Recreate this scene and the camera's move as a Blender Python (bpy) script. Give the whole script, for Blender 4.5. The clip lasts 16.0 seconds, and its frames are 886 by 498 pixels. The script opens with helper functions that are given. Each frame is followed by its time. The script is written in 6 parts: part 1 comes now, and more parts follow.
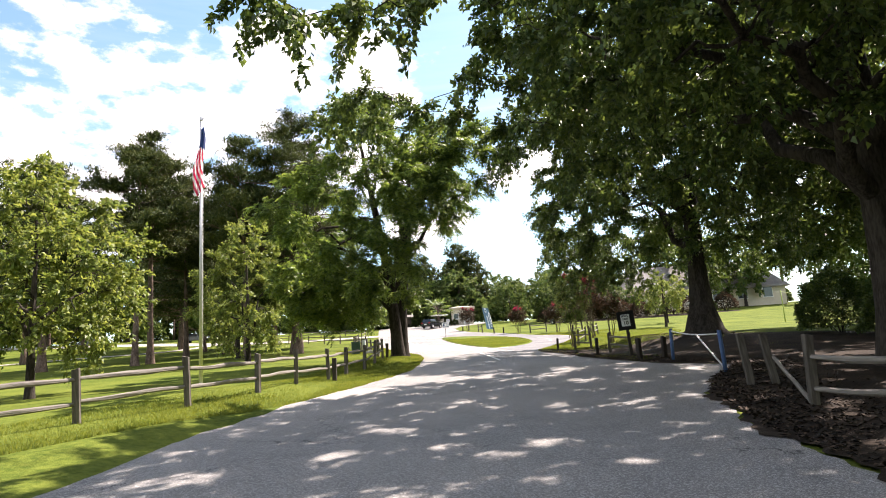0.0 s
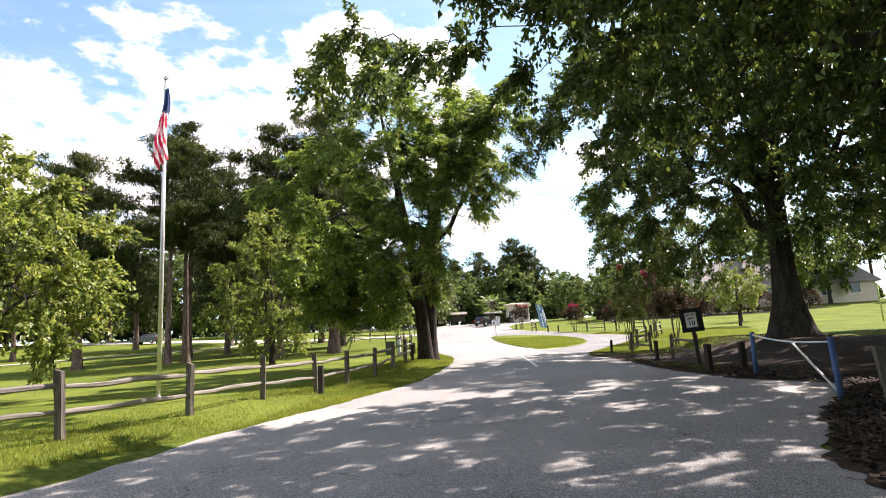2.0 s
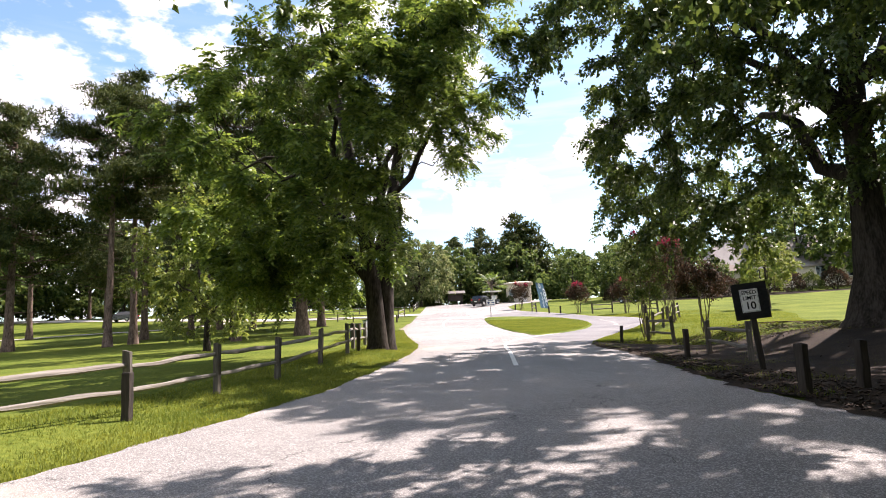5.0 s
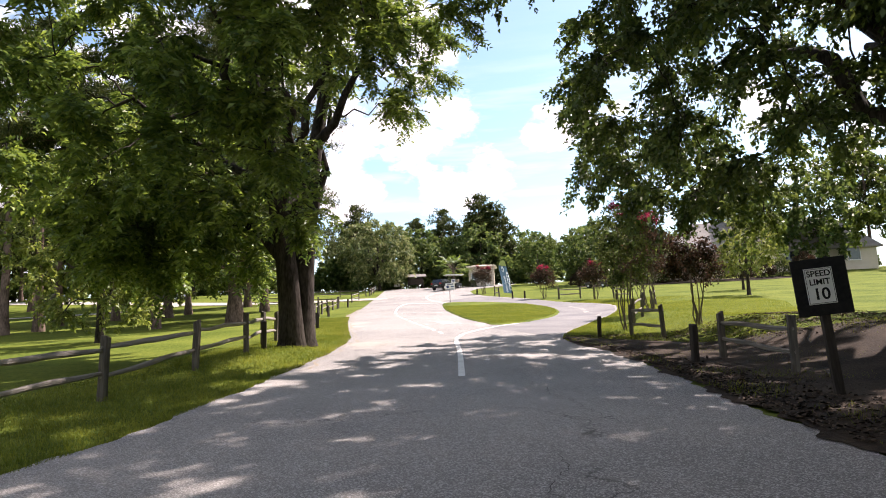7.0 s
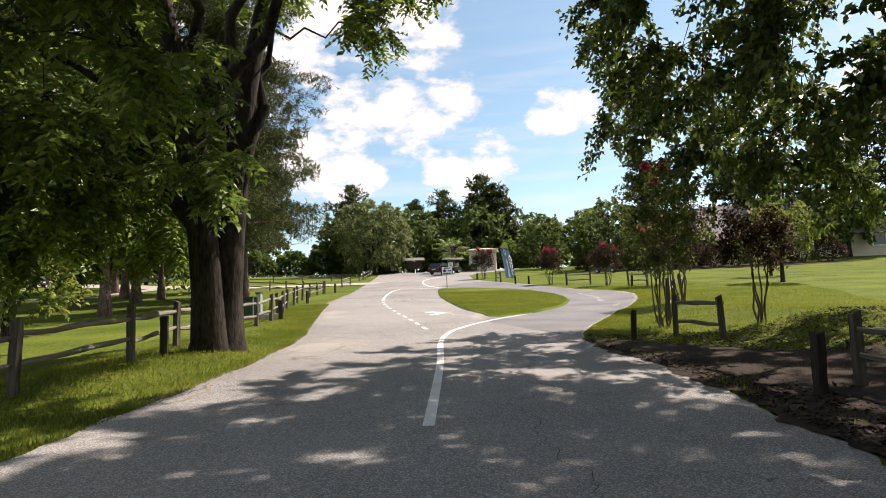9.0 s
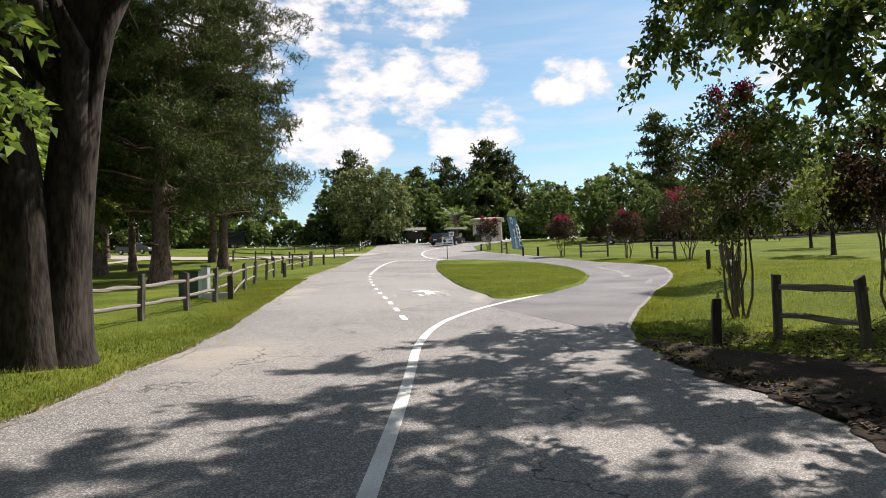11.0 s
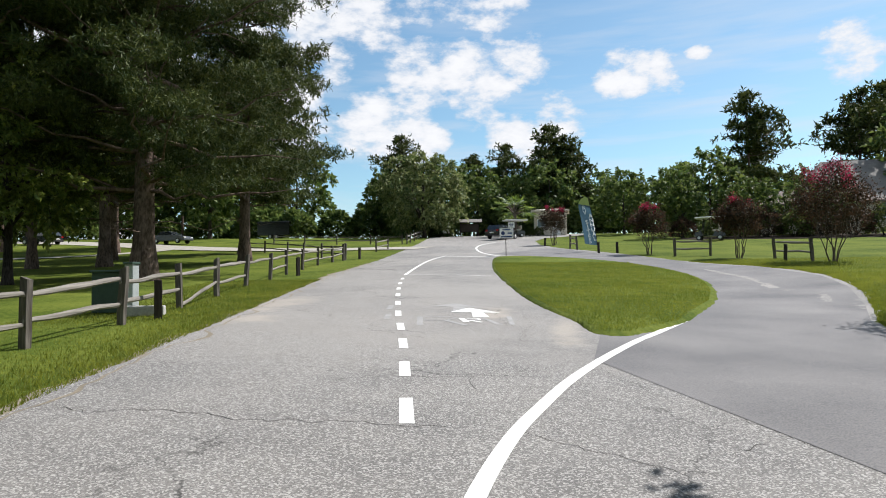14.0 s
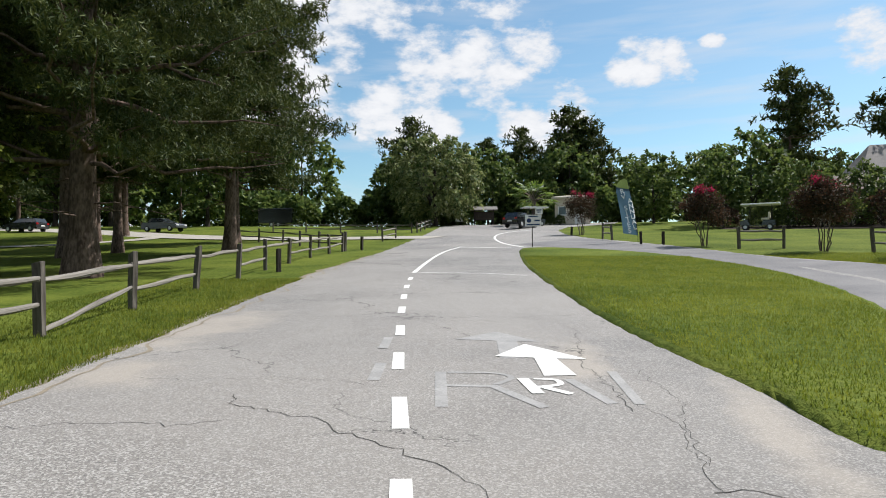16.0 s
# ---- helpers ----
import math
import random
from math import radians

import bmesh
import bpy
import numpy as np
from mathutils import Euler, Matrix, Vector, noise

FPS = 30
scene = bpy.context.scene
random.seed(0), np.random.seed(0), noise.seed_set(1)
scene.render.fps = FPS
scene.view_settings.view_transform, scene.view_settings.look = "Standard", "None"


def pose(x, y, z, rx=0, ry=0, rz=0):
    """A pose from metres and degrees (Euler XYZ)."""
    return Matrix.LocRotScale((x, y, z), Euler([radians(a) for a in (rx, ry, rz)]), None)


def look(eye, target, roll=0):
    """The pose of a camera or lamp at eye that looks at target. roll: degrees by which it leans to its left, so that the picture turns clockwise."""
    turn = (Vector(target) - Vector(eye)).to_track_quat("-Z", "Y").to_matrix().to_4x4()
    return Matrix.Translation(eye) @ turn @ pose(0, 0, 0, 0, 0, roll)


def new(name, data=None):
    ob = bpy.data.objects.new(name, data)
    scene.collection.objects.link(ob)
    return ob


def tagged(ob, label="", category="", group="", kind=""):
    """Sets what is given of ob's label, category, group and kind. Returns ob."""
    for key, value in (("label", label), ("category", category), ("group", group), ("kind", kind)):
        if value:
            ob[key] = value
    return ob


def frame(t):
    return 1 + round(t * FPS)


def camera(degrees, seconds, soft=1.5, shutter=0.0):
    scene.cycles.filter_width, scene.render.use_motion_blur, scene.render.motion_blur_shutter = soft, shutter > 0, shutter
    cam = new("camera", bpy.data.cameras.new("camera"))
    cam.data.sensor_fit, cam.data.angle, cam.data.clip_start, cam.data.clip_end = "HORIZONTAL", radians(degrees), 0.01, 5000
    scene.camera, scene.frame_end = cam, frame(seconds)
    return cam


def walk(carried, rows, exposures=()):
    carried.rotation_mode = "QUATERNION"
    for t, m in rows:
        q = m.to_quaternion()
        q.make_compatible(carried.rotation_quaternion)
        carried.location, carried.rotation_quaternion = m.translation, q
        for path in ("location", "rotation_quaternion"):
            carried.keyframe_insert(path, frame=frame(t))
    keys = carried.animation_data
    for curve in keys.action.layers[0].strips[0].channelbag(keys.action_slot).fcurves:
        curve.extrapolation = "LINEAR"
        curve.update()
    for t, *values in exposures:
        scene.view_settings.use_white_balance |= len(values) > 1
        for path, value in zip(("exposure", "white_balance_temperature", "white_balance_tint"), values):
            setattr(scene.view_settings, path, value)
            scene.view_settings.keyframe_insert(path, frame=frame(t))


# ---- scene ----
cam = camera(69.1, 16.0, soft=1.0)
METRES, EYE, TILT, LEAN, TURN = 41.667, 1.5, 0.0, 0.0, 0.0
ROWS = [
    (0.0, 0.0, 0.0, 0.0, 0.69, 10.31, 3.82),
    (0.5, 0.0093, 0.0239, 0.0014, 1.21, 10.24, 3.84),
    (1.0, 0.0179, 0.05, 0.0033, 1.85, 10.19, 3.75),
    (1.5, 0.0254, 0.0769, 0.0049, 4.34, 10.32, 3.47),
    (2.0, 0.0318, 0.1061, 0.0067, 6.18, 10.38, 3.24),
    (2.5, 0.0366, 0.1356, 0.0085, 6.42, 10.38, 3.1),
    (3.0, 0.0406, 0.165, 0.0106, 6.85, 10.42, 2.92),
    (3.5, 0.0448, 0.195, 0.012, 7.01, 10.44, 2.85),
    (4.0, 0.0497, 0.2253, 0.0132, 7.11, 9.87, 2.81),
    (6.5, 0.0613, 0.3778, 0.0216, 4.74, 7.36, 2.47),
    (7.0, 0.0635, 0.4087, 0.0233, 3.66, 7.01, 2.55),
    (7.5, 0.0639, 0.4395, 0.025, 3.36, 6.69, 2.4),
    (8.0, 0.0646, 0.4709, 0.0268, 3.53, 6.37, 2.27),
    (8.5, 0.066, 0.5024, 0.0283, 3.69, 6.12, 2.23),
    (9.0, 0.0679, 0.5338, 0.0296, 3.84, 5.65, 2.17),
    (11.5, 0.0691, 0.693, 0.0374, 4.61, 2.9, 1.73),
    (12.0, 0.0692, 0.7246, 0.0393, 5.18, 2.97, 1.64),
    (12.5, 0.0679, 0.7562, 0.0409, 5.56, 3.03, 1.5),
    (13.0, 0.0645, 0.7882, 0.0424, 6.36, 2.95, 1.28),
    (13.5, 0.0596, 0.8202, 0.0441, 7.27, 2.7, 1.07),
    (14.0, 0.0534, 0.8526, 0.0456, 9.28, 2.65, 0.74),
    (14.5, 0.0471, 0.8854, 0.0472, 9.72, 2.37, 0.66),
    (15.0, 0.0408, 0.919, 0.0487, 9.86, 2.14, 0.59),
    (15.5, 0.0333, 0.9527, 0.0503, 10.03, 1.97, 0.55),
    (16.0, 0.0241, 0.9873, 0.0526, 10.17, 1.7, 0.45),
]
walk(cam, [(t, pose(0, 0, EYE, TILT, LEAN, TURN) @ pose(METRES * x, METRES * y, METRES * z, 90 + pitch, roll, yaw)) for t, x, y, z, yaw, pitch, roll in ROWS],
     [(0.0, 1.6, 7050, 21), (4.0, 1.5, 6850, 24), (8.0, 1.15, 7150, 25), (9.0, 0.78, 7250, 18), (11.5, 0.60, 6650, 15), (13.0, 0.53, 6350, 12), (16.0, 0.40, 6350, 11)])

# ---- light ----
SUN_AZ, SUN_EL = 48.0, 50.0      # degrees right of the road's direction, degrees up
world = bpy.data.worlds.new("world")
scene.world = world
world.use_nodes = True
wn, wl = world.node_tree.nodes, world.node_tree.links
wn.clear()


def wnode(kind, **kw):
    n = wn.new(kind)
    for k, v in kw.items():
        n.inputs[int(k[1:])].default_value = v
    return n


def wmath(op, a, b=None):
    n = wn.new("ShaderNodeMath")
    n.operation = op
    for i, v in enumerate((a, b)):
        if v is None:
            continue
        if isinstance(v, (int, float)):
            n.inputs[i].default_value = v
        else:
            wl.new(v, n.inputs[i])
    return n.outputs[0]


sky = wn.new("ShaderNodeTexSky")
sky.sky_type, sky.sun_disc = "NISHITA", False
sky.sun_elevation, sky.sun_rotation = radians(SUN_EL), radians(SUN_AZ)
sky.air_density, sky.dust_density, sky.ozone_density = 1.0, 0.6, 1.5
coord = wn.new("ShaderNodeTexCoord")
sep = wn.new("ShaderNodeSeparateXYZ")
wl.new(coord.outputs["Generated"], sep.inputs[0])
# cumulus: noise on the direction, gathered round a few heaps, thicker to the west
cn = wn.new("ShaderNodeTexNoise")
cn.inputs["Scale"].default_value, cn.inputs["Detail"].default_value, cn.inputs["Roughness"].default_value = 5.5, 9.0, 0.55
cmap = wn.new("ShaderNodeMapping")
cmap.inputs["Scale"].default_value = (1.0, 1.0, 2.0)
cmap.inputs["Location"].default_value = (0.3, 0.0, 0.2)
wl.new(coord.outputs["Generated"], cmap.inputs[0])
wl.new(cmap.outputs[0], cn.inputs[0])
cover = wmath("SUBTRACT", cn.outputs[0], 0.5)
cover = wmath("MULTIPLY", cover, 0.9)
# heaps: (degrees right of ahead, degrees up, half width in degrees, weight)
HEAPS = ((-11.5, 17.4, 3.0, 0.9), (-7, 18.6, 2.6, 1.0), (-2.4, 18.8, 2.6, 1.0), (-5, 16.2, 3.4, 0.9), (-15.5, 13.5, 3.6, 1.0), (-12, 12.5, 3.0, 0.8), (1.0, 13.7, 2.6, 0.9), (-2.5, 12.5, 3.0, 0.8),
         (-14, 25, 6, 1.0), (-6, 25, 5, 0.95), (7.5, 16.8, 2.2, 1.0), (10.0, 16.6, 1.8, 0.9), (5.8, 16.4, 1.6, 0.8), (12.9, 17.7, 1.1, 0.9), (24, 16.5, 2.2, 0.7), (30, 15, 2, 0.6),
         (-38, 14, 13, 1.0), (-26, 17, 9, 1.0), (-30, 23, 7, 0.75), (-22, 22, 6, 0.8), (-55, 14, 16, 1.0), (-75, 20, 22, 1.0), (45, 20, 14, 0.7), (90, 30, 30, 0.8), (150, 30, 30, 0.8), (-140, 30, 30, 0.8), (60, 60, 18, 0.7), (-60, 65, 20, 0.7))
heap = None
for az, el, wid, wei in HEAPS:
    d = Vector((math.sin(radians(az)) * math.cos(radians(el)), math.cos(radians(az)) * math.cos(radians(el)), math.sin(radians(el))))
    dp = wn.new("ShaderNodeVectorMath")
    dp.operation = "DOT_PRODUCT"
    wl.new(coord.outputs["Generated"], dp.inputs[0])
    dp.inputs[1].default_value = d
    c = math.cos(radians(wid))
    v = wmath("MULTIPLY", wmath("SUBTRACT", dp.outputs["Value"], c), wei * 0.36 / (1 - c))
    heap = v if heap is None else wmath("MAXIMUM", heap, v)
heap = wmath("MAXIMUM", heap, -0.42)
fn = wn.new("ShaderNodeTexNoise")
fn.inputs["Scale"].default_value, fn.inputs["Detail"].default_value, fn.inputs["Roughness"].default_value = 16.0, 9.0, 0.6
wl.new(cmap.outputs[0], fn.inputs[0])
cover = wmath("ADD", wmath("MULTIPLY", cover, 0.8), wmath("MULTIPLY", wmath("SUBTRACT", fn.outputs[0], 0.5), 1.75))
dens = wmath("ADD", cover, heap)
ramp = wn.new("ShaderNodeMapRange")
ramp.interpolation_type = "SMOOTHSTEP"
ramp.inputs[1].default_value, ramp.inputs[2].default_value = -0.06, 0.36
wl.new(dens, ramp.inputs[0])
smap = wn.new("ShaderNodeMapping")
smap.inputs["Scale"].default_value, smap.inputs["Location"].default_value = (1.3, 1.0, 11.0), (0.2, 0.4, 0.7)
wl.new(coord.outputs["Generated"], smap.inputs[0])
streak = wn.new("ShaderNodeTexNoise")
streak.inputs["Scale"].default_value, streak.inputs["Detail"].default_value, streak.inputs["Roughness"].default_value = 3.0, 7.0, 0.55
wl.new(smap.outputs[0], streak.inputs[0])
veil = wn.new("ShaderNodeMapRange")
veil.inputs[1].default_value, veil.inputs[2].default_value, veil.inputs[3].default_value, veil.inputs[4].default_value = 0.46, 0.72, 0.0, 0.5
wl.new(streak.outputs[0], veil.inputs[0])
haze = wn.new("ShaderNodeMapRange")
haze.inputs[1].default_value, haze.inputs[2].default_value, haze.inputs[3].default_value, haze.inputs[4].default_value = 0.30, 0.42, 1.0, 0.15
wl.new(sep.outputs[2], haze.inputs[0])
shade = wn.new("ShaderNodeMapRange")
shade.inputs[1].default_value, shade.inputs[2].default_value = 0.05, 0.5
shade.inputs[3].default_value, shade.inputs[4].default_value = 0.45, 1.0
wl.new(dens, shade.inputs[0])
ccol = wn.new("ShaderNodeMix")
ccol.data_type = "RGBA"
ccol.inputs[6].default_value, ccol.inputs[7].default_value = (8.8, 9.6, 10.8, 1), (14.0, 14.1, 14.2, 1)
wl.new(shade.outputs[0], ccol.inputs[0])
mixc = wn.new("ShaderNodeMix")
mixc.data_type = "RGBA"
wl.new(wmath("MAXIMUM", ramp.outputs[0], wmath("MULTIPLY", veil.outputs[0], haze.outputs[0])), mixc.inputs[0])
tint = wn.new("ShaderNodeMix")
tint.data_type, tint.blend_type = "RGBA", "MULTIPLY"
tint.inputs[0].default_value, tint.inputs[7].default_value = 1.0, (1.75, 2.08, 1.98, 1)
wl.new(sky.outputs[0], tint.inputs[6])
wl.new(tint.outputs[2], mixc.inputs[6])
wl.new(ccol.outputs[2], mixc.inputs[7])
bg = wn.new("ShaderNodeBackground")
bg.inputs[1].default_value = 0.05
wl.new(mixc.outputs[2], bg.inputs[0])
wout = wn.new("ShaderNodeOutputWorld")
wl.new(bg.outputs[0], wout.inputs[0])
sun_data = bpy.data.lights.new("sun", "SUN")
sun_data.energy, sun_data.angle, sun_data.color = 5.0, radians(0.55), (1.0, 0.97, 0.93)
sun = new("sun", sun_data)
SUNV = Vector((math.sin(radians(SUN_AZ)) * math.cos(radians(SUN_EL)), math.cos(radians(SUN_AZ)) * math.cos(radians(SUN_EL)), math.sin(radians(SUN_EL))))
sun.matrix_world = look(SUNV * 60, (0, 0, 0))

# ---- materials ----


def material(name, base, rough=0.8, metal=0.0, var=None, scale=3.0, fine=40.0, amount=0.5, bump=0.0, bump_scale=60.0, translucent=0.0, island=0.0, stretch=(1, 1, 1), spec=0.4):
    """A surface of two colours mixed at two scales; island: how far each loose piece differs."""
    m = bpy.data.materials.new(name)
    m.use_nodes = True
    nt = m.node_tree
    n, l = nt.nodes, nt.links
    b = n["Principled BSDF"]
    b.inputs["Roughness"].default_value, b.inputs["Metallic"].default_value = rough, metal
    b.inputs["Specular IOR Level"].default_value = spec
    tc = n.new("ShaderNodeTexCoord")
    mp = n.new("ShaderNodeMapping")
    mp.inputs["Scale"].default_value = stretch
    l.new(tc.outputs["Object"], mp.inputs[0])
    col = None
    if var is not None:
        a, c = n.new("ShaderNodeTexNoise"), n.new("ShaderNodeTexNoise")
        for t, s in ((a, scale), (c, fine)):
            t.inputs["Scale"].default_value, t.inputs["Detail"].default_value = s, 5
            l.new(mp.outputs[0], t.inputs[0])
        s = n.new("ShaderNodeMath")
        s.operation = "ADD"
        l.new(a.outputs[0], s.inputs[0])
        l.new(c.outputs[0], s.inputs[1])
        r = n.new("ShaderNodeMapRange")
        r.inputs[1].default_value, r.inputs[2].default_value = 1.0 - amount * 0.5, 1.0 + amount * 0.5
        src = s.outputs[0]
        if island:
            g = n.new("ShaderNodeNewGeometry")
            w = n.new("ShaderNodeMath")
            w.operation = "MULTIPLY_ADD"
            w.inputs[1].default_value, w.inputs[2].default_value = island, -0.5 * island
            l.new(g.outputs["Random Per Island"], w.inputs[0])
            s2 = n.new("ShaderNodeMath")
            s2.operation = "ADD"
            l.new(src, s2.inputs[0])
            l.new(w.outputs[0], s2.inputs[1])
            src = s2.outputs[0]
        l.new(src, r.inputs[0])
        x = n.new("ShaderNodeMix")
        x.data_type = "RGBA"
        x.inputs[6].default_value, x.inputs[7].default_value = (*base, 1), (*var, 1)
        l.new(r.outputs[0], x.inputs[0])
        l.new(x.outputs[2], b.inputs["Base Color"])
        col = x.outputs[2]
    else:
        b.inputs["Base Color"].default_value = (*base, 1)
    if bump:
        t = n.new("ShaderNodeTexNoise")
        t.inputs["Scale"].default_value, t.inputs["Detail"].default_value = bump_scale, 6
        l.new(mp.outputs[0], t.inputs[0])
        u = n.new("ShaderNodeBump")
        u.inputs["Strength"].default_value, u.inputs["Distance"].default_value = bump, 0.02
        l.new(t.outputs[0], u.inputs["Height"])
        l.new(u.outputs[0], b.inputs["Normal"])
    if translucent:
        tr = n.new("ShaderNodeBsdfTranslucent")
        if col:
            hs = n.new("ShaderNodeHueSaturation")
            hs.inputs["Saturation"].default_value, hs.inputs["Value"].default_value = 1.05, 2.1
            hs.inputs["Hue"].default_value = 0.48
            l.new(col, hs.inputs["Color"])
            l.new(hs.outputs[0], tr.inputs[0])
        mx = n.new("ShaderNodeMixShader")
        mx.inputs[0].default_value = translucent
        l.new(b.outputs[0], mx.inputs[1])
        l.new(tr.outputs[0], mx.inputs[2])
        l.new(mx.outputs[0], n["Material Output"].inputs[0])
    return m


def asphalt_material():
    m = bpy.data.materials.new("asphalt")
    m.use_nodes = True
    n, l = m.node_tree.nodes, m.node_tree.links
    b = n["Principled BSDF"]
    b.inputs["Roughness"].default_value = 0.85
    b.inputs["Specular IOR Level"].default_value = 0.3
    tc = n.new("ShaderNodeTexCoord")

    def noise_at(s, detail=5, rough=0.6, src=None):
        t = n.new("ShaderNodeTexNoise")
        t.inputs["Scale"].default_value, t.inputs["Detail"].default_value, t.inputs["Roughness"].default_value = s, detail, rough
        l.new(src or tc.outputs["Object"], t.inputs[0])
        return t

    def rng(src, a, c, lo, hi):
        r = n.new("ShaderNodeMapRange")
        for i, v in enumerate((a, c, lo, hi)):
            r.inputs[i + 1].default_value = v
        l.new(src, r.inputs[0])
        return r.outputs[0]

    def mixed(fac, c1, c2, mode="MIX"):
        x = n.new("ShaderNodeMix")
        x.data_type, x.blend_type = "RGBA", mode
        if isinstance(fac, float):
            x.inputs[0].default_value = fac
        else:
            l.new(fac, x.inputs[0])
        for i, c in ((6, c1), (7, c2)):
            if isinstance(c, tuple):
                x.inputs[i].default_value = (*c, 1)
            else:
                l.new(c, x.inputs[i])
        return x.outputs[2]

    big, mid, grain = noise_at(0.22, 4), noise_at(1.6, 6), noise_at(75, 3, 0.7)
    stone = n.new("ShaderNodeTexVoronoi")
    stone.inputs["Scale"].default_value = 85
    l.new(tc.outputs["Object"], stone.inputs[0])
    c = mixed(rng(big.outputs[0], 0.38, 0.62, 0, 1), (0.152, 0.144, 0.136), (0.262, 0.242, 0.219))
    c = mixed(rng(mid.outputs[0], 0.3, 0.7, 0, 0.45), c, (0.30, 0.285, 0.26))
    # the coarse old coat ends in an uneven edge where the loop leaves; beyond it the surface is finer
    along = n.new("ShaderNodeSeparateXYZ")
    l.new(tc.outputs["Object"], along.inputs[0])

    def times(a, k, add=None):
        q = n.new("ShaderNodeMath")
        q.operation = "MULTIPLY_ADD" if add is not None else "MULTIPLY"
        for i, v in enumerate((a, k) if add is None else (a, k, add)):
            if isinstance(v, (int, float)):
                q.inputs[i].default_value = v
            else:
                l.new(v, q.inputs[i])
        return q.outputs[0]

    reach_y = times(along.outputs[0], 0.45, along.outputs[1])
    coarse = rng(times(mid.outputs[0], 1.2, reach_y), 44.3, 44.9, 1.0, 0.6)
    c = mixed(times(rng(grain.outputs[0], 0.38, 0.66, 0, 0.85), coarse), c, (0.085, 0.082, 0.08))
    spk = n.new("ShaderNodeSeparateColor")
    l.new(stone.outputs["Color"], spk.inputs[0])
    c = mixed(times(rng(spk.outputs[0], 0.55, 0.95, 0, 0.7), coarse), c, (0.50, 0.48, 0.45))
    # pale silt washed over the edge, and scuffed bare spots: x, y, half width, half length
    for sx, sy, rx, ry in ((-0.75, 36.2, 0.9, 1.3), (-3.1, 46.6, 0.55, 0.6), (-3.9, 49.4, 0.8, 1.6), (-2.6, 16.6, 1.0, 1.2), (2.5, 45.9, 0.25, 1.5), (1.2, 48.0, 0.3, 1.2)):
        dv = n.new("ShaderNodeVectorMath")
        dv.operation = "MULTIPLY_ADD"
        dv.inputs[1].default_value, dv.inputs[2].default_value = (1 / rx, 1 / ry, 0), (-sx / rx, -sy / ry, 0)
        l.new(tc.outputs["Object"], dv.inputs[0])
        ln = n.new("ShaderNodeVectorMath")
        ln.operation = "LENGTH"
        l.new(dv.outputs[0], ln.inputs[0])
        ma = n.new("ShaderNodeMath")
        ma.operation = "MULTIPLY_ADD"
        ma.inputs[1].default_value = -2.2
        l.new(mid.outputs[0], ma.inputs[0])
        l.new(ln.outputs["Value"], ma.inputs[2])
        c = mixed(rng(ma.outputs[0], -0.7, 0.1, 0.55, 0), c, (0.38, 0.335, 0.28))
    # cracks
    warp = noise_at(0.9, 5, 0.65)
    add = n.new("ShaderNodeVectorMath")
    add.operation = "MULTIPLY_ADD"
    add.inputs[1].default_value = (1.8, 1.8, 0)
    l.new(warp.outputs["Color"], add.inputs[0])
    l.new(tc.outputs["Object"], add.inputs[2])
    flat = n.new("ShaderNodeMapping")
    flat.inputs["Scale"].default_value = (0.34, 0.5, 0.0)
    l.new(add.outputs[0], flat.inputs[0])
    cr = n.new("ShaderNodeTexVoronoi")
    cr.feature = "DISTANCE_TO_EDGE"
    cr.inputs["Scale"].default_value = 0.62
    l.new(flat.outputs[0], cr.inputs[0])
    gate = noise_at(0.33, 3)
    thin = rng(cr.outputs["Distance"], 0.0015, 0.0042, 1, 0)
    mul = n.new("ShaderNodeMath")
    mul.operation = "MULTIPLY"
    l.new(thin, mul.inputs[0])
    l.new(rng(gate.outputs[0], 0.44, 0.56, 0, 0.85), mul.inputs[1])
    c = mixed(mul.outputs[0], c, (0.045, 0.043, 0.04))
    l.new(c, b.inputs["Base Color"])
    bp = n.new("ShaderNodeBump")
    bp.inputs["Strength"].default_value, bp.inputs["Distance"].default_value = 0.5, 0.006
    l.new(grain.outputs[0], bp.inputs["Height"])
    l.new(bp.outputs[0], b.inputs["Normal"])
    return m


ASPHALT = asphalt_material()
SMOOTHASPHALT = material("smooth_asphalt", (0.098, 0.096, 0.099), 0.85, var=(0.212, 0.202, 0.195), scale=0.45, fine=60, amount=0.5, bump=0.25, bump_scale=80, spec=0.25)
TAR = material("crack_filler", (0.05, 0.047, 0.043), 0.9, var=(0.10, 0.094, 0.086), scale=2, fine=30, amount=0.5, spec=0.1)
GRASS = material("grass", (0.054, 0.082, 0.012), 0.95, var=(0.134, 0.158, 0.027), scale=0.35, fine=9, amount=0.45, bump=0.9, bump_scale=35, spec=0.05)
BLADE = material("grass_blade", (0.064, 0.098, 0.014), 0.7, var=(0.158, 0.182, 0.032), scale=0.5, fine=3, amount=0.6, translucent=0.4, island=0.4, spec=0.2)
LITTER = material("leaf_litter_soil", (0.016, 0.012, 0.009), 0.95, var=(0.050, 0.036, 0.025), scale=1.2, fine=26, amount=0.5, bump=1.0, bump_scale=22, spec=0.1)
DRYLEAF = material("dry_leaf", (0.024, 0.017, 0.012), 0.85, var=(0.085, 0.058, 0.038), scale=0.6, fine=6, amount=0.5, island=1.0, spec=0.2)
SAND = material("sandy_edge", (0.30, 0.255, 0.19), 0.95, var=(0.19, 0.165, 0.125), scale=1.5, fine=30, amount=0.5, bump=0.4, spec=0.1)
GRAVEL = material("pale_gravel", (0.42, 0.39, 0.34), 0.95, var=(0.30, 0.28, 0.24), scale=0.8, fine=25, amount=0.5, bump=0.5, spec=0.1)
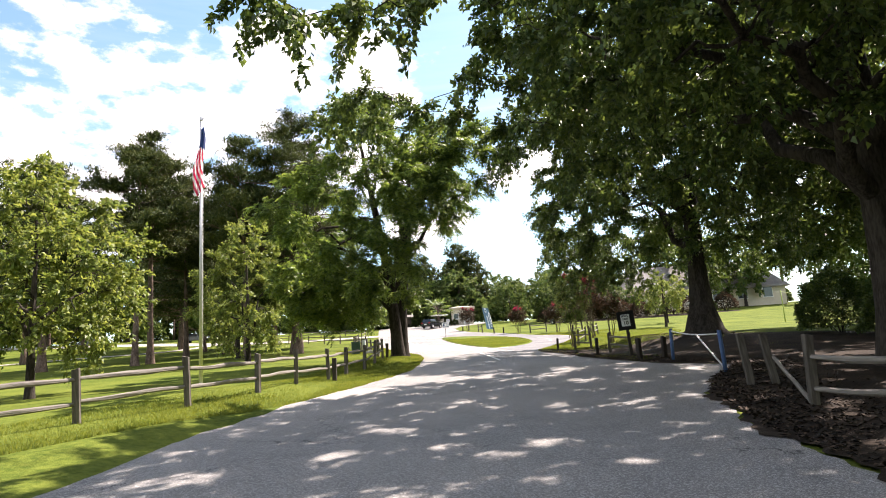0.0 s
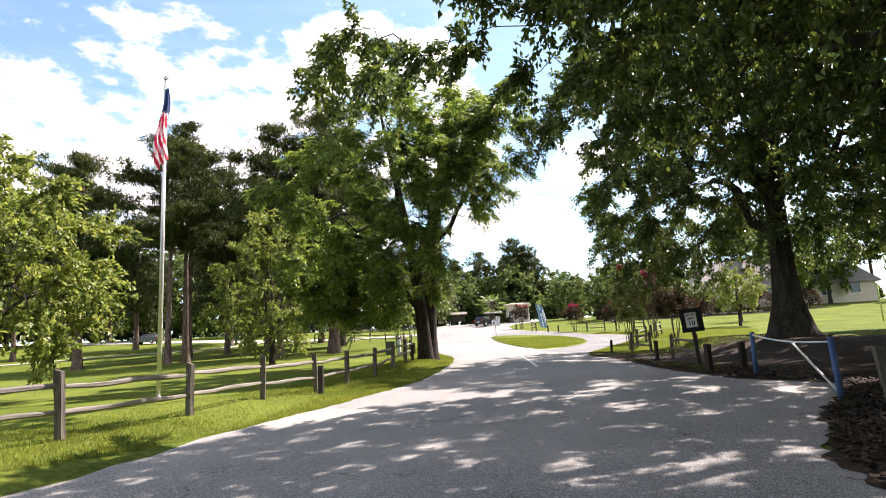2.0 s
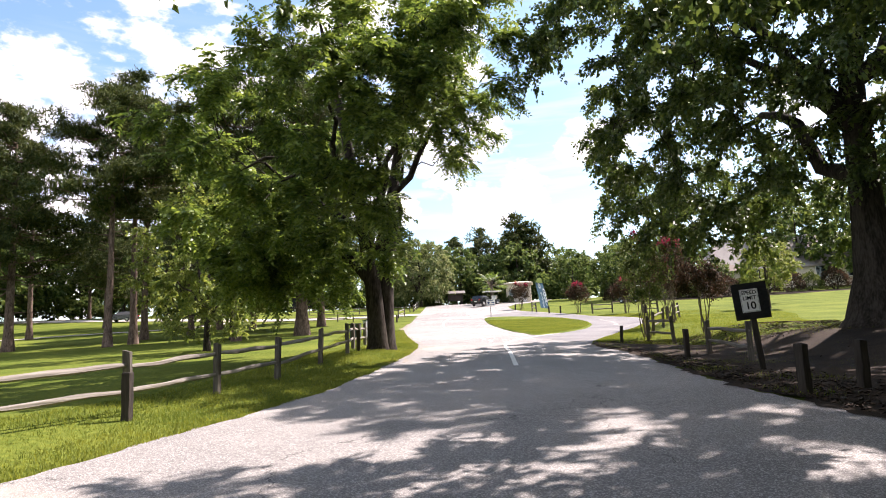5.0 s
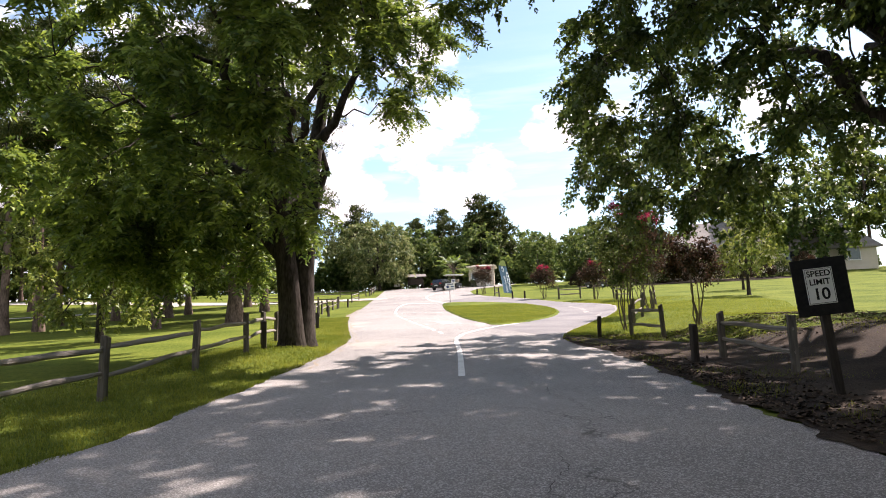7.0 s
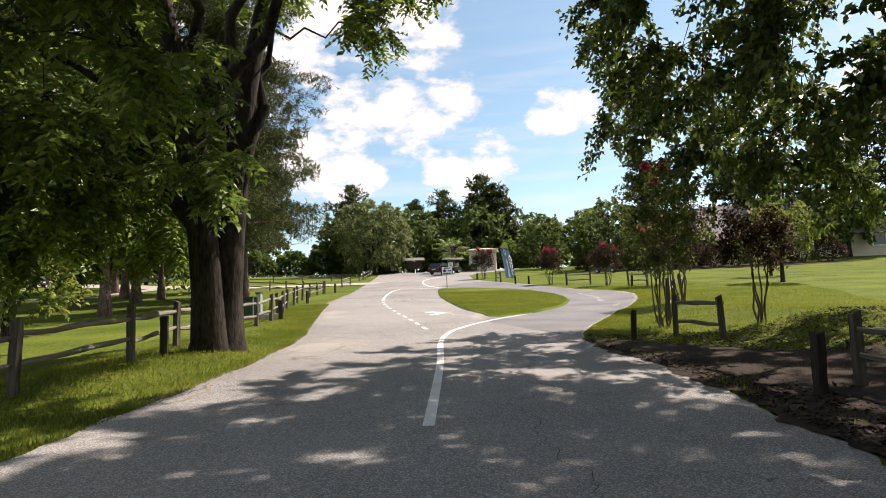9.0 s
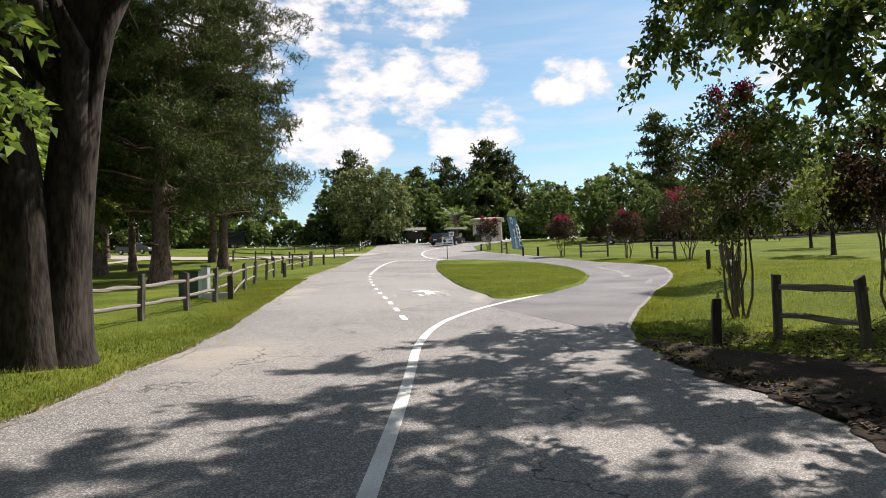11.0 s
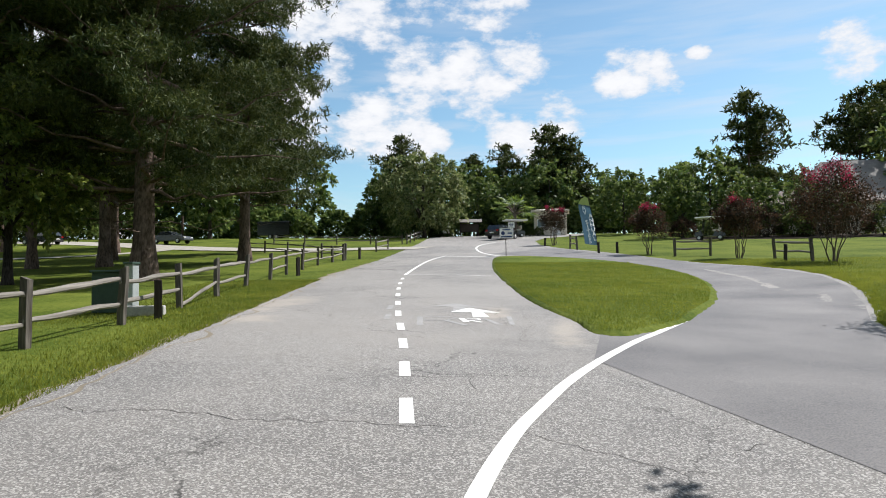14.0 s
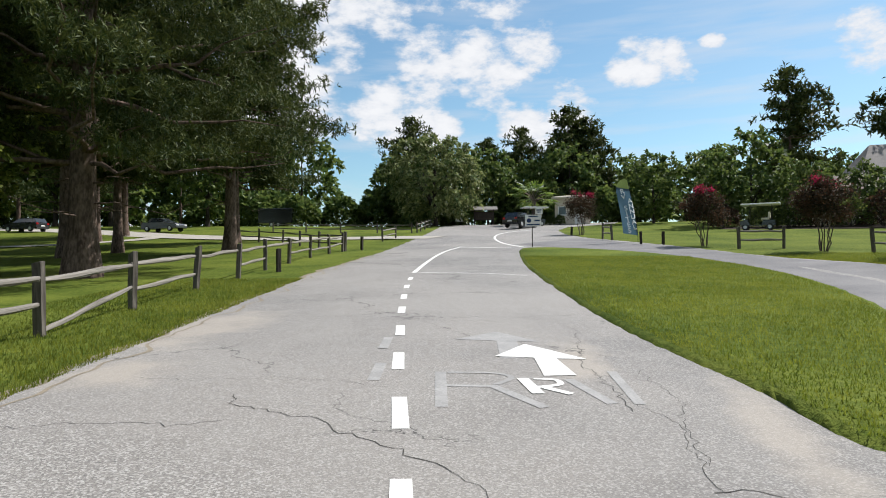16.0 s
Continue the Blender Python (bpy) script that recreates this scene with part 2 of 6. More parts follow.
OAKBARK = material("oak_bark", (0.022, 0.018, 0.015), 0.95, var=(0.065, 0.055, 0.046), scale=5, fine=22, amount=0.4, bump=1.0, bump_scale=16, stretch=(1, 1, 0.25), spec=0.1)
PINEBARK = material("pine_bark", (0.06, 0.042, 0.033), 0.95, var=(0.17, 0.125, 0.10), scale=4, fine=15, amount=0.4, bump=1.0, bump_scale=12, stretch=(1, 1, 0.4), spec=0.1)
PALEBARK = material("smooth_bark", (0.075, 0.058, 0.043), 0.85, var=(0.17, 0.138, 0.105), scale=4, fine=25, amount=0.4, bump=0.3, stretch=(1, 1, 0.3), spec=0.2)
OAKLEAF = material("oak_leaf", (0.042, 0.08, 0.02), 0.45, var=(0.115, 0.165, 0.036), scale=0.4, fine=3, amount=0.5, translucent=0.2, island=0.8)
PECANLEAF = material("pecan_leaf", (0.055, 0.105, 0.022), 0.45, var=(0.165, 0.235, 0.045), scale=0.4, fine=3, amount=0.5, translucent=0.32, island=0.7)
LIMELEAF = material("yellow_green_leaf", (0.085, 0.13, 0.026), 0.55, var=(0.185, 0.222, 0.05), scale=0.5, fine=3, amount=0.5, translucent=0.34, island=0.7)
NEEDLE = material("pine_needle", (0.026, 0.044, 0.014), 0.6, var=(0.082, 0.098, 0.028), scale=0.3, fine=2, amount=0.5, translucent=0.1, island=0.8, spec=0.12)
WOODLEAF = material("woodland_leaf", (0.038, 0.072, 0.02), 0.55, var=(0.105, 0.145, 0.04), scale=0.2, fine=1.5, amount=0.5, translucent=0.28, island=0.8, spec=0.15)
GLOSSLEAF = material("magnolia_leaf", (0.06, 0.10, 0.03), 0.5, var=(0.22, 0.25, 0.10), scale=0.5, fine=2, amount=0.5, translucent=0.2, island=0.9, spec=0.25)
MYRTLELEAF = material("myrtle_leaf", (0.035, 0.058, 0.018), 0.7, var=(0.11, 0.14, 0.038), scale=0.8, fine=5, amount=0.5, translucent=0.25, island=0.7, spec=0.12)
BRONZELEAF = material("bronze_leaf", (0.022, 0.022, 0.014), 0.7, var=(0.075, 0.045, 0.025), scale=0.8, fine=5, amount=0.5, translucent=0.2, island=0.7, spec=0.1)
BLOSSOM = material("red_blossom", (0.20, 0.012, 0.022), 0.7, var=(0.36, 0.035, 0.055), scale=2, fine=8, amount=0.5, translucent=0.25, island=0.7, spec=0.1)
FENCEWOOD = material("weathered_wood", (0.050, 0.043, 0.036), 0.9, var=(0.165, 0.148, 0.125), scale=3, fine=24, amount=0.6, bump=0.9, bump_scale=30, stretch=(1, 1, 0.12), spec=0.15)
RAILWOOD = material("weathered_rail", (0.095, 0.083, 0.07), 0.9, var=(0.31, 0.285, 0.25), scale=3, fine=24, amount=0.6, bump=0.9, bump_scale=30, stretch=(0.1, 1, 1), spec=0.15)
DARKWOOD = material("dark_wood", (0.022, 0.018, 0.015), 0.85, var=(0.06, 0.05, 0.042), scale=4, fine=24, amount=0.6, bump=0.8, bump_scale=25, stretch=(1, 1, 0.15), spec=0.2)
WHITEPAINT = material("road_paint", (0.78, 0.77, 0.73), 0.8, var=(0.60, 0.59, 0.55), scale=2.5, fine=45, amount=0.4, spec=0.2)
WORNPAINT = material("worn_paint", (0.36, 0.35, 0.335), 0.85, var=(0.25, 0.245, 0.235), scale=4, fine=45, amount=0.5, spec=0.2)
WHITE = material("white_metal", (0.80, 0.80, 0.78), 0.4, var=(0.72, 0.72, 0.70), scale=2, fine=12, amount=0.5)
BLACK = material("black_paint", (0.010, 0.010, 0.011), 0.75, var=(0.022, 0.021, 0.02), scale=3, fine=20, amount=0.5, spec=0.15)
STEEL = material("aluminium", (0.62, 0.62, 0.62), 0.35, 0.6, var=(0.50, 0.50, 0.50), scale=2, fine=14, amount=0.5)
RED = material("flag_red", (0.50, 0.035, 0.05), 0.75, var=(0.42, 0.03, 0.045), scale=3, fine=30, amount=0.5, translucent=0.35)
CLOTH = material("flag_white", (0.80, 0.79, 0.77), 0.75, var=(0.72, 0.71, 0.70), scale=3, fine=30, amount=0.5, translucent=0.35)
NAVY = material("flag_blue", (0.03, 0.05, 0.16), 0.75, var=(0.025, 0.04, 0.13), scale=3, fine=30, amount=0.5, translucent=0.3)
BANNERBLUE = material("banner_blue", (0.07, 0.115, 0.165), 0.7, var=(0.055, 0.095, 0.14), scale=1.2, fine=12, amount=0.5, translucent=0.25)
BANNERGREEN = material("banner_green", (0.35, 0.42, 0.12), 0.7, var=(0.30, 0.37, 0.10), scale=1.2, fine=12, amount=0.5)
GATEBLUE = material("blue_paint", (0.03, 0.075, 0.20), 0.6, var=(0.06, 0.12, 0.24), scale=5, fine=30, amount=0.5, bump=0.2)
STUCCO = material("beige_wall", (0.62, 0.56, 0.46), 0.9, var=(0.54, 0.48, 0.39), scale=1.2, fine=20, amount=0.5, bump=0.2)
ROOF = material("grey_shingle", (0.17, 0.155, 0.145), 0.9, var=(0.26, 0.24, 0.22), scale=1.0, fine=14, amount=0.5, bump=0.6, bump_scale=10)
BROWNROOF = material("brown_shingle", (0.10, 0.075, 0.062), 0.9, var=(0.16, 0.12, 0.10), scale=1.0, fine=14, amount=0.5, bump=0.6, bump_scale=10)
GLASS = material("window_glass", (0.02, 0.025, 0.03), 0.06, var=(0.03, 0.035, 0.04), scale=0.5, fine=2, amount=0.5, spec=0.8)
CARBLACK = material("car_black", (0.012, 0.013, 0.016), 0.18, var=(0.018, 0.019, 0.022), scale=0.7, fine=4, amount=0.5, spec=0.7)
CARGREY = material("car_grey", (0.06, 0.065, 0.075), 0.25, var=(0.075, 0.08, 0.09), scale=0.7, fine=4, amount=0.5, spec=0.6)
TYRE = material("tyre", (0.015, 0.015, 0.015), 0.8, var=(0.03, 0.03, 0.03), scale=4, fine=30, amount=0.5)
TAILRED = material("tail_lamp_red", (0.35, 0.01, 0.01), 0.2, var=(0.28, 0.01, 0.01), scale=3, fine=12, amount=0.5, spec=0.6)
UTILGREEN = material("utility_green", (0.03, 0.06, 0.045), 0.5, var=(0.045, 0.08, 0.06), scale=3, fine=20, amount=0.5)
UTILGREY = material("utility_grey", (0.42, 0.45, 0.44), 0.5, var=(0.34, 0.37, 0.36), scale=3, fine=20, amount=0.5)
CONCRETE = material("concrete", (0.42, 0.41, 0.38), 0.9, var=(0.32, 0.31, 0.29), scale=3, fine=25, amount=0.5, bump=0.3)

# ---- small builders ----
rng = np.random.default_rng(7)


def smooth(a, b, x):
    t = np.clip((x - a) / (b - a), 0, 1)
    return t * t * (3 - 2 * t)


def height(x, y):
    """The lie of the land: it climbs along the road, steeper towards the entrance, with a low bank on the west verge."""
    x, y = np.asarray(x, float), np.asarray(y, float)
    e = np.clip(y - 45, 0, 67)
    z = 0.058 * np.clip(y, -60, 200) + 0.0004 * e * e + 0.03 * np.clip(y - 112, 0, 12) - 0.058 * np.clip(y - 118, 0, 82)
    z = z + 0.02 * np.clip(-x - 18, 0, 70) * smooth(55, 115, y)
    z = z - 0.035 * np.clip(x + 1, 0, 7.5) * (1 - smooth(8.5, 11.5, x)) * smooth(20, 31, y) * (1 - smooth(56, 76, y))
    z = z + 0.36 * smooth(8.0, 11.2, x) * (1 - smooth(15, 30, x)) * smooth(19, 27, y) * (1 - smooth(33, 46, y))
    z = z + 0.15 * smooth(-1.7, -2.7, x) * (1 - smooth(-3.6, -5.5, x)) * smooth(28, 33, y) * (1 - smooth(36, 40, y))
    z = z + 0.22 * smooth(-3.6, -5.2, x) * smooth(2, 9, y) * (1 - smooth(17, 26, y)) * (1 - smooth(-8, -16, x) * 0.4)
    return z


def hz(x, y):
    return float(height(x, y))


def mesh_of(name, verts, faces_n, material_, sm=False):
    """A mesh from a vertex array and one face array of equal face size."""
    me = bpy.data.meshes.new(name)
    v, f = np.asarray(verts, np.float32), np.asarray(faces_n, np.int32)
    k = f.shape[1]
    me.vertices.add(len(v))
    me.vertices.foreach_set("co", v.ravel())
    me.loops.add(f.size)
    me.loops.foreach_set("vertex_index", f.ravel())
    me.polygons.add(len(f))
    me.polygons.foreach_set("loop_start", np.arange(0, f.size, k, dtype=np.int32))
    if sm:
        me.polygons.foreach_set("use_smooth", np.ones(len(f), bool))
    me.materials.append(material_)
    me.update(calc_edges=True)
    me.validate()
    return me


def part(name, bm, material_, parent=None, label="", sm=False):
    """Link a bmesh or a mesh as one object under a thing or a part."""
    if isinstance(bm, bmesh.types.BMesh):
        me = bpy.data.meshes.new(name)
        bm.normal_update()
        bm.to_mesh(me)
        bm.free()
        me.materials.append(material_)
        if sm:
            me.polygons.foreach_set("use_smooth", np.ones(len(me.polygons), bool))
    else:
        me = bm
    ob = new(name, me)
    if parent is not None:
        ob.parent = parent
    if label:
        ob["label"] = label
    return ob


def thing(name, x, y, z=None, turn=0.0, label="", category="", group="", kind=""):
    ob = new(name)
    ob.empty_display_size = 0.2
    ob.matrix_basis = pose(x, y, hz(x, y) if z is None else z, 0, 0, turn)
    return tagged(ob, label, category, group, kind)


def box(bm, cx, cy, cz, sx, sy, sz, bev=0.0, m=None):
    r = bmesh.ops.create_cube(bm, size=1)
    vs = r["verts"]
    bmesh.ops.scale(bm, vec=(sx, sy, sz), verts=vs)
    if bev:
        es = list({e for v in vs for e in v.link_edges})
        o = bmesh.ops.bevel(bm, geom=es, offset=bev, segments=2, affect="EDGES", profile=0.6)
        vs = list({v for f in o["faces"] for v in f.verts} | {v for v in vs if v.is_valid})
    bmesh.ops.translate(bm, vec=(cx, cy, cz), verts=vs)
    if m is not None:
        bmesh.ops.transform(bm, matrix=m, verts=vs)
    return vs


def cyl(bm, p, q, r1, r2=None, seg=12):
    p, q = Vector(p), Vector(q)
    r = bmesh.ops.create_cone(bm, cap_ends=True, segments=seg, radius1=r1, radius2=r1 if r2 is None else r2, depth=(q - p).length)
    m = Matrix.Translation((p + q) / 2) @ (q - p).to_track_quat("Z", "Y").to_matrix().to_4x4()
    bmesh.ops.transform(bm, matrix=m, verts=r["verts"])
    return r["verts"]


def prism(bm, pts, axis_vec):
    """A polygon pushed along a vector."""
    a = [bm.verts.new(p) for p in pts]
    b = [bm.verts.new(Vector(p) + Vector(axis_vec)) for p in pts]
    n = len(pts)
    bm.faces.new(a[::-1])
    bm.faces.new(b)
    for i in range(n):
        bm.faces.new((a[i], a[(i + 1) % n], b[(i + 1) % n], b[i]))
    return a + b


def wobble(bm, amount, freq, seed=0):
    for v in bm.verts:
        v.co += noise.noise_vector(v.co * freq + Vector((seed * 3.1, seed * 1.7, 0))) * amount


# ---- ground ----


def grid_axis(parts):
    out = []
    for a, b, s in parts:
        out += list(np.arange(a, b, s))
    return np.array(out + [parts[-1][1]], float)


def build_ground():
    xs = grid_axis(((-1500, -200, 100), (-200, -40, 8), (-40, -12, 2), (-12, 14, 0.6), (14, 40, 2), (40, 200, 8), (200, 1500, 100)))
    ys = grid_axis(((-1500, -200, 100), (-200, -20, 10), (-20, 0, 1.5), (0, 60, 0.75), (60, 130, 2), (130, 260, 6), (260, 1500, 100)))
    gx, gy = np.meshgrid(xs, ys)
    gz = height(gx, gy)
    bumps = np.zeros_like(gz)
    for f, a in ((0.21, 0.05), (0.55, 0.03), (1.3, 0.012)):
        bumps += a * np.sin(gx * f + 1.3 * np.sin(gy * f * 0.7)) * np.cos(gy * f * 1.1 + np.sin(gx * f * 0.8))
    off = np.where(gy < 130, np.maximum(np.interp(gy, LEFT_Y, LEFT_X) - gx, gx - np.interp(gy, RIGHT_Y, RIGHT_X)), 50.0)
    gz = gz + np.where(off < -0.7, -0.08, np.clip(bumps, -0.03, 0.03) * smooth(0.3, 2.0, off)) - 0.01
    nx, ny = len(xs), len(ys)
    i = (np.arange(ny - 1)[:, None] * nx + np.arange(nx - 1)[None]).ravel()
    me = mesh_of("ground", np.stack([gx, gy, gz], -1).reshape(-1, 3), np.stack([i, i + 1, i + nx + 1, i + nx], 1), GRASS, True)
    tagged(new("ground", me), "mown green lawn climbing gently from the road", "lawn", kind="structure")


LEFT_Y = np.array([-30, 0, 6, 9, 12, 15, 18, 21, 24, 28, 33, 36.5, 39, 44.5, 52, 60.8, 72, 83, 96, 112, 125, 132], float)
LEFT_X = np.array([-9, -8.6, -7.4, -6.0, -4.7, -3.7, -2.8, -2.1, -1.5, -1.35, -1.35, -1.6, -1.95, -3.2, -4.8, -6.5, -7.7, -9.0, -10.4, -12.0, -13.2, -14], float)
RIGHT_Y = np.array([-30, 0, 8, 12, 15, 17.5, 20, 22.5, 25, 28, 30.5, 33.5, 36.2, 37.8, 39.3, 42.4, 45.4, 47.9, 50.7, 53.2, 55.4, 57.5, 60, 63.6, 66, 70, 76, 81, 86, 92, 100, 106, 112, 132], float)
RIGHT_X = np.array([3.2, 3.4, 3.7, 4.6, 6.0, 7.6, 6.2, 5.85, 5.8, 5.95, 5.95, 5.7, 5.1, 5.15, 5.35, 6.2, 7.2, 7.95, 9.1, 10.0, 10.5, 10.85, 10.9, 10.4, 9.6, 8.2, 6.5, 4.9, 3.0, 1.6, 1.0, 2.0, 7.0, 9.0], float)


def sheet(name, ys, lx, rx, lift, mat, cols=14, ragged=0.0, kind="structure", label="", category="", crown=0.0, fall=0.0):
    ys = np.asarray(ys, float)
    u = np.linspace(0, 1, cols)
    jl = ragged * (np.sin(ys * 2.1) * 0.5 + np.sin(ys * 5.3 + 1) * 0.3 + np.sin(ys * 11.7 + 2) * 0.25)
    jr = ragged * (np.sin(ys * 2.4 + 2) * 0.5 + np.sin(ys * 6.1) * 0.3 + np.sin(ys * 12.9 + 1) * 0.25)
    x = (lx + jl)[:, None] * (1 - u) + (rx + jr)[:, None] * u
    y = np.repeat(ys[:, None], cols, 1)
    z = height(np.clip(x, -3.6, 99), y) + lift + crown * (1 - (2 * u - 1) ** 2)[None]
    z = z - fall * (1 - u)[None]
    v = np.stack([x, y, z], -1).reshape(-1, 3)
    n = len(ys)
    i = (np.arange(n - 1)[:, None] * cols + np.arange(cols - 1)[None]).ravel()
    me = mesh_of(name, v, np.stack([i, i + 1, i + cols + 1, i + cols], 1), mat, True)
    return tagged(new(name, me), label, category, kind=kind)


build_ground()
RY = np.arange(-30, 131, 0.12)
sheet("road", RY, np.interp(RY, LEFT_Y, LEFT_X), np.interp(RY, RIGHT_Y, RIGHT_X), 0.012, ASPHALT, 24, 0.10, label="old pale grey asphalt road, cracked and patched", category="road")


def blob_sheet(name, pts, lift, mat, edge_drop=0.05, label="", category="", kind="structure", rings=8, ragged=0.0):
    """A patch of ground inside a smooth closed outline, its rim let down to the surface round it."""
    p = np.array(pts, float)
    for _ in range(3):
        q = np.empty((len(p) * 2, 2))
        nxt = np.roll(p, -1, 0)
        q[0::2], q[1::2] = p * 0.75 + nxt * 0.25, p * 0.25 + nxt * 0.75
        p = q
    c = p.mean(0)
    n = len(p)
    if ragged:
        p = p + (p - c) / np.linalg.norm(p - c, axis=1)[:, None] * (ragged * rng.normal(0, 1, n))[:, None]
    vs, fs = [], []
    for k in range(rings + 1):
        f = (1 - k / (rings + 0.001)) if k > 1 else (1.0, 0.975)[k]
        q = c + (p - c) * f
        lift_k = lift if k else lift - edge_drop
        z = height(np.clip(q[:, 0], -3.6, 99) if q[:, 0].min() > -4 else q[:, 0], q[:, 1]) + lift_k + (0.005 * np.sin(q[:, 0] * 1.7) * np.cos(q[:, 1] * 1.3) if k > 1 else 0)
        vs.append(np.column_stack([q, z]))
        if k:
            a = np.arange(n)
            b = (a + 1) % n
            fs.append(np.stack([a + (k - 1) * n, b + (k - 1) * n, b + k * n, a + k * n], 1))
    me = mesh_of(name, np.vstack(vs), np.vstack(fs), mat, True)
    return tagged(new(name, me), label, category, kind=kind)


ISLAND = [(-0.95, 74.2), (-0.75, 70.0), (-0.1, 62.6), (0.45, 58.6), (0.95, 55.4), (1.55, 51.7), (1.95, 49.7), (2.25, 48.6), (2.5, 47.7), (2.72, 46.9), (2.8, 46.1), (2.95, 45.5), (3.35, 45.4), (3.75, 45.9), (4.15, 46.6), (4.6, 47.3), (5.2, 48.9), (6.15, 51.5), (6.9, 54.5), (7.4, 57.5), (7.55, 60.5), (7.2, 63.6), (6.2, 67.0), (4.6, 70.2), (2.4, 73.0), (0.2, 74.9)]
blob_sheet("grass_island", ISLAND, 0.07, GRASS, 0.075, "green grass island between the road and its loop", "grass island", ragged=0.03)

# ---- trees ----


def unit(v):
    return v / np.maximum(np.linalg.norm(v, axis=-1, keepdims=True), 1e-6)


class Wood:
    """Collects tapered tubes into one mesh."""

    def __init__(self):
        self.v, self.f, self.n = [], [], 0

    def tube(self, pts, radii, seg=6):
        pts, radii = np.asarray(pts, float), np.asarray(radii, float)
        d = np.gradient(pts, axis=0)
        d = unit(d)
        ref = np.where(np.abs(d[:, 2:3]) > 0.9, np.array([[1.0, 0, 0]]), np.array([[0, 0, 1.0]]))
        s = unit(np.cross(d, ref))
        t = np.cross(s, d)
        a = np.linspace(0, 2 * np.pi, seg, endpoint=False)
        ring = pts[:, None] + radii[:, None, None] * (np.cos(a)[None, :, None] * s[:, None] + np.sin(a)[None, :, None] * t[:, None])
        k = len(pts)
        self.v.append(ring.reshape(-1, 3))
        i, j = np.meshgrid(np.arange(k - 1), np.arange(seg), indexing="ij")
        jn = (j + 1) % seg
        self.f.append((self.n + np.stack([i * seg + j, i * seg + jn, (i + 1) * seg + jn, (i + 1) * seg + j], -1)).reshape(-1, 4))
        self.n += k * seg

    def mesh(self, name, mat):
        return mesh_of(name, np.vstack(self.v), np.vstack(self.f), mat, True)


def leaf_mesh(name, pos, axis, size, width, mat, r, fold=0.25, tilt=0.6):
    """One four-cornered leaf at each place, along its axis."""
    n = len(pos)
    axis = unit(axis)
    side = unit(np.cross(axis, r.normal(size=(n, 3)) * tilt + np.array([0, 0, 1.0])))
    up = np.cross(side, axis)
    ln = (size * r.uniform(0.7, 1.25, n))[:, None]
    w = ln * width
    tip = pos + axis * ln
    mid = pos + axis * ln * 0.45 + up * ln * 0.06
    v = np.stack([pos, mid + side * w * 0.5 + up * w * fold, tip - up * ln * 0.08, mid - side * w * 0.5 + up * w * fold], 1).reshape(-1, 3)
    f = np.arange(4 * n).reshape(-1, 4)
    return mesh_of(name, v, f, mat)


def bent(p, q, r, sag=0.1, k=5, jitter=0.05):
    """A crooked line from p to q."""
    p, q = np.asarray(p, float), np.asarray(q, float)
    t = np.linspace(0, 1, k)[:, None]
    ln = np.linalg.norm(q - p)
    out = p + (q - p) * t
    out[:, 2] += np.sin(np.pi * t[:, 0]) * sag * ln
    out[1:-1] += r.normal(0, jitter * ln, (k - 2, 3))
    return out


def shell_points(r, n, centre, radii, inner=0.45, low=-1.0, spread=0.75):
    """Places through an uneven crown, kept apart from one another."""
    out = []
    tries = 0
    lobes = unit(r.normal(size=(9, 3)))
    amps = r.uniform(-0.22, 0.2, 9)
    gap = spread * (radii[0] * radii[1] * radii[2] * 4.2 / n) ** (1 / 3)
    while len(out) < n and tries < n * 40:
        tries += 1
        d = unit(r.normal(size=3))
        if d[2] < low:
            continue
        rad = (inner + (1 - inner) * r.uniform() ** 0.5) * (1 + float(np.sum(amps * np.clip(lobes @ d, 0, 1) ** 3)))
        p = np.array(centre) + d * np.array(radii) * rad
        if tries < n * 25 and out and np.min(np.linalg.norm(np.array(out) - p, axis=1)) < gap:
            continue
        out.append(p)
    return np.array(out)


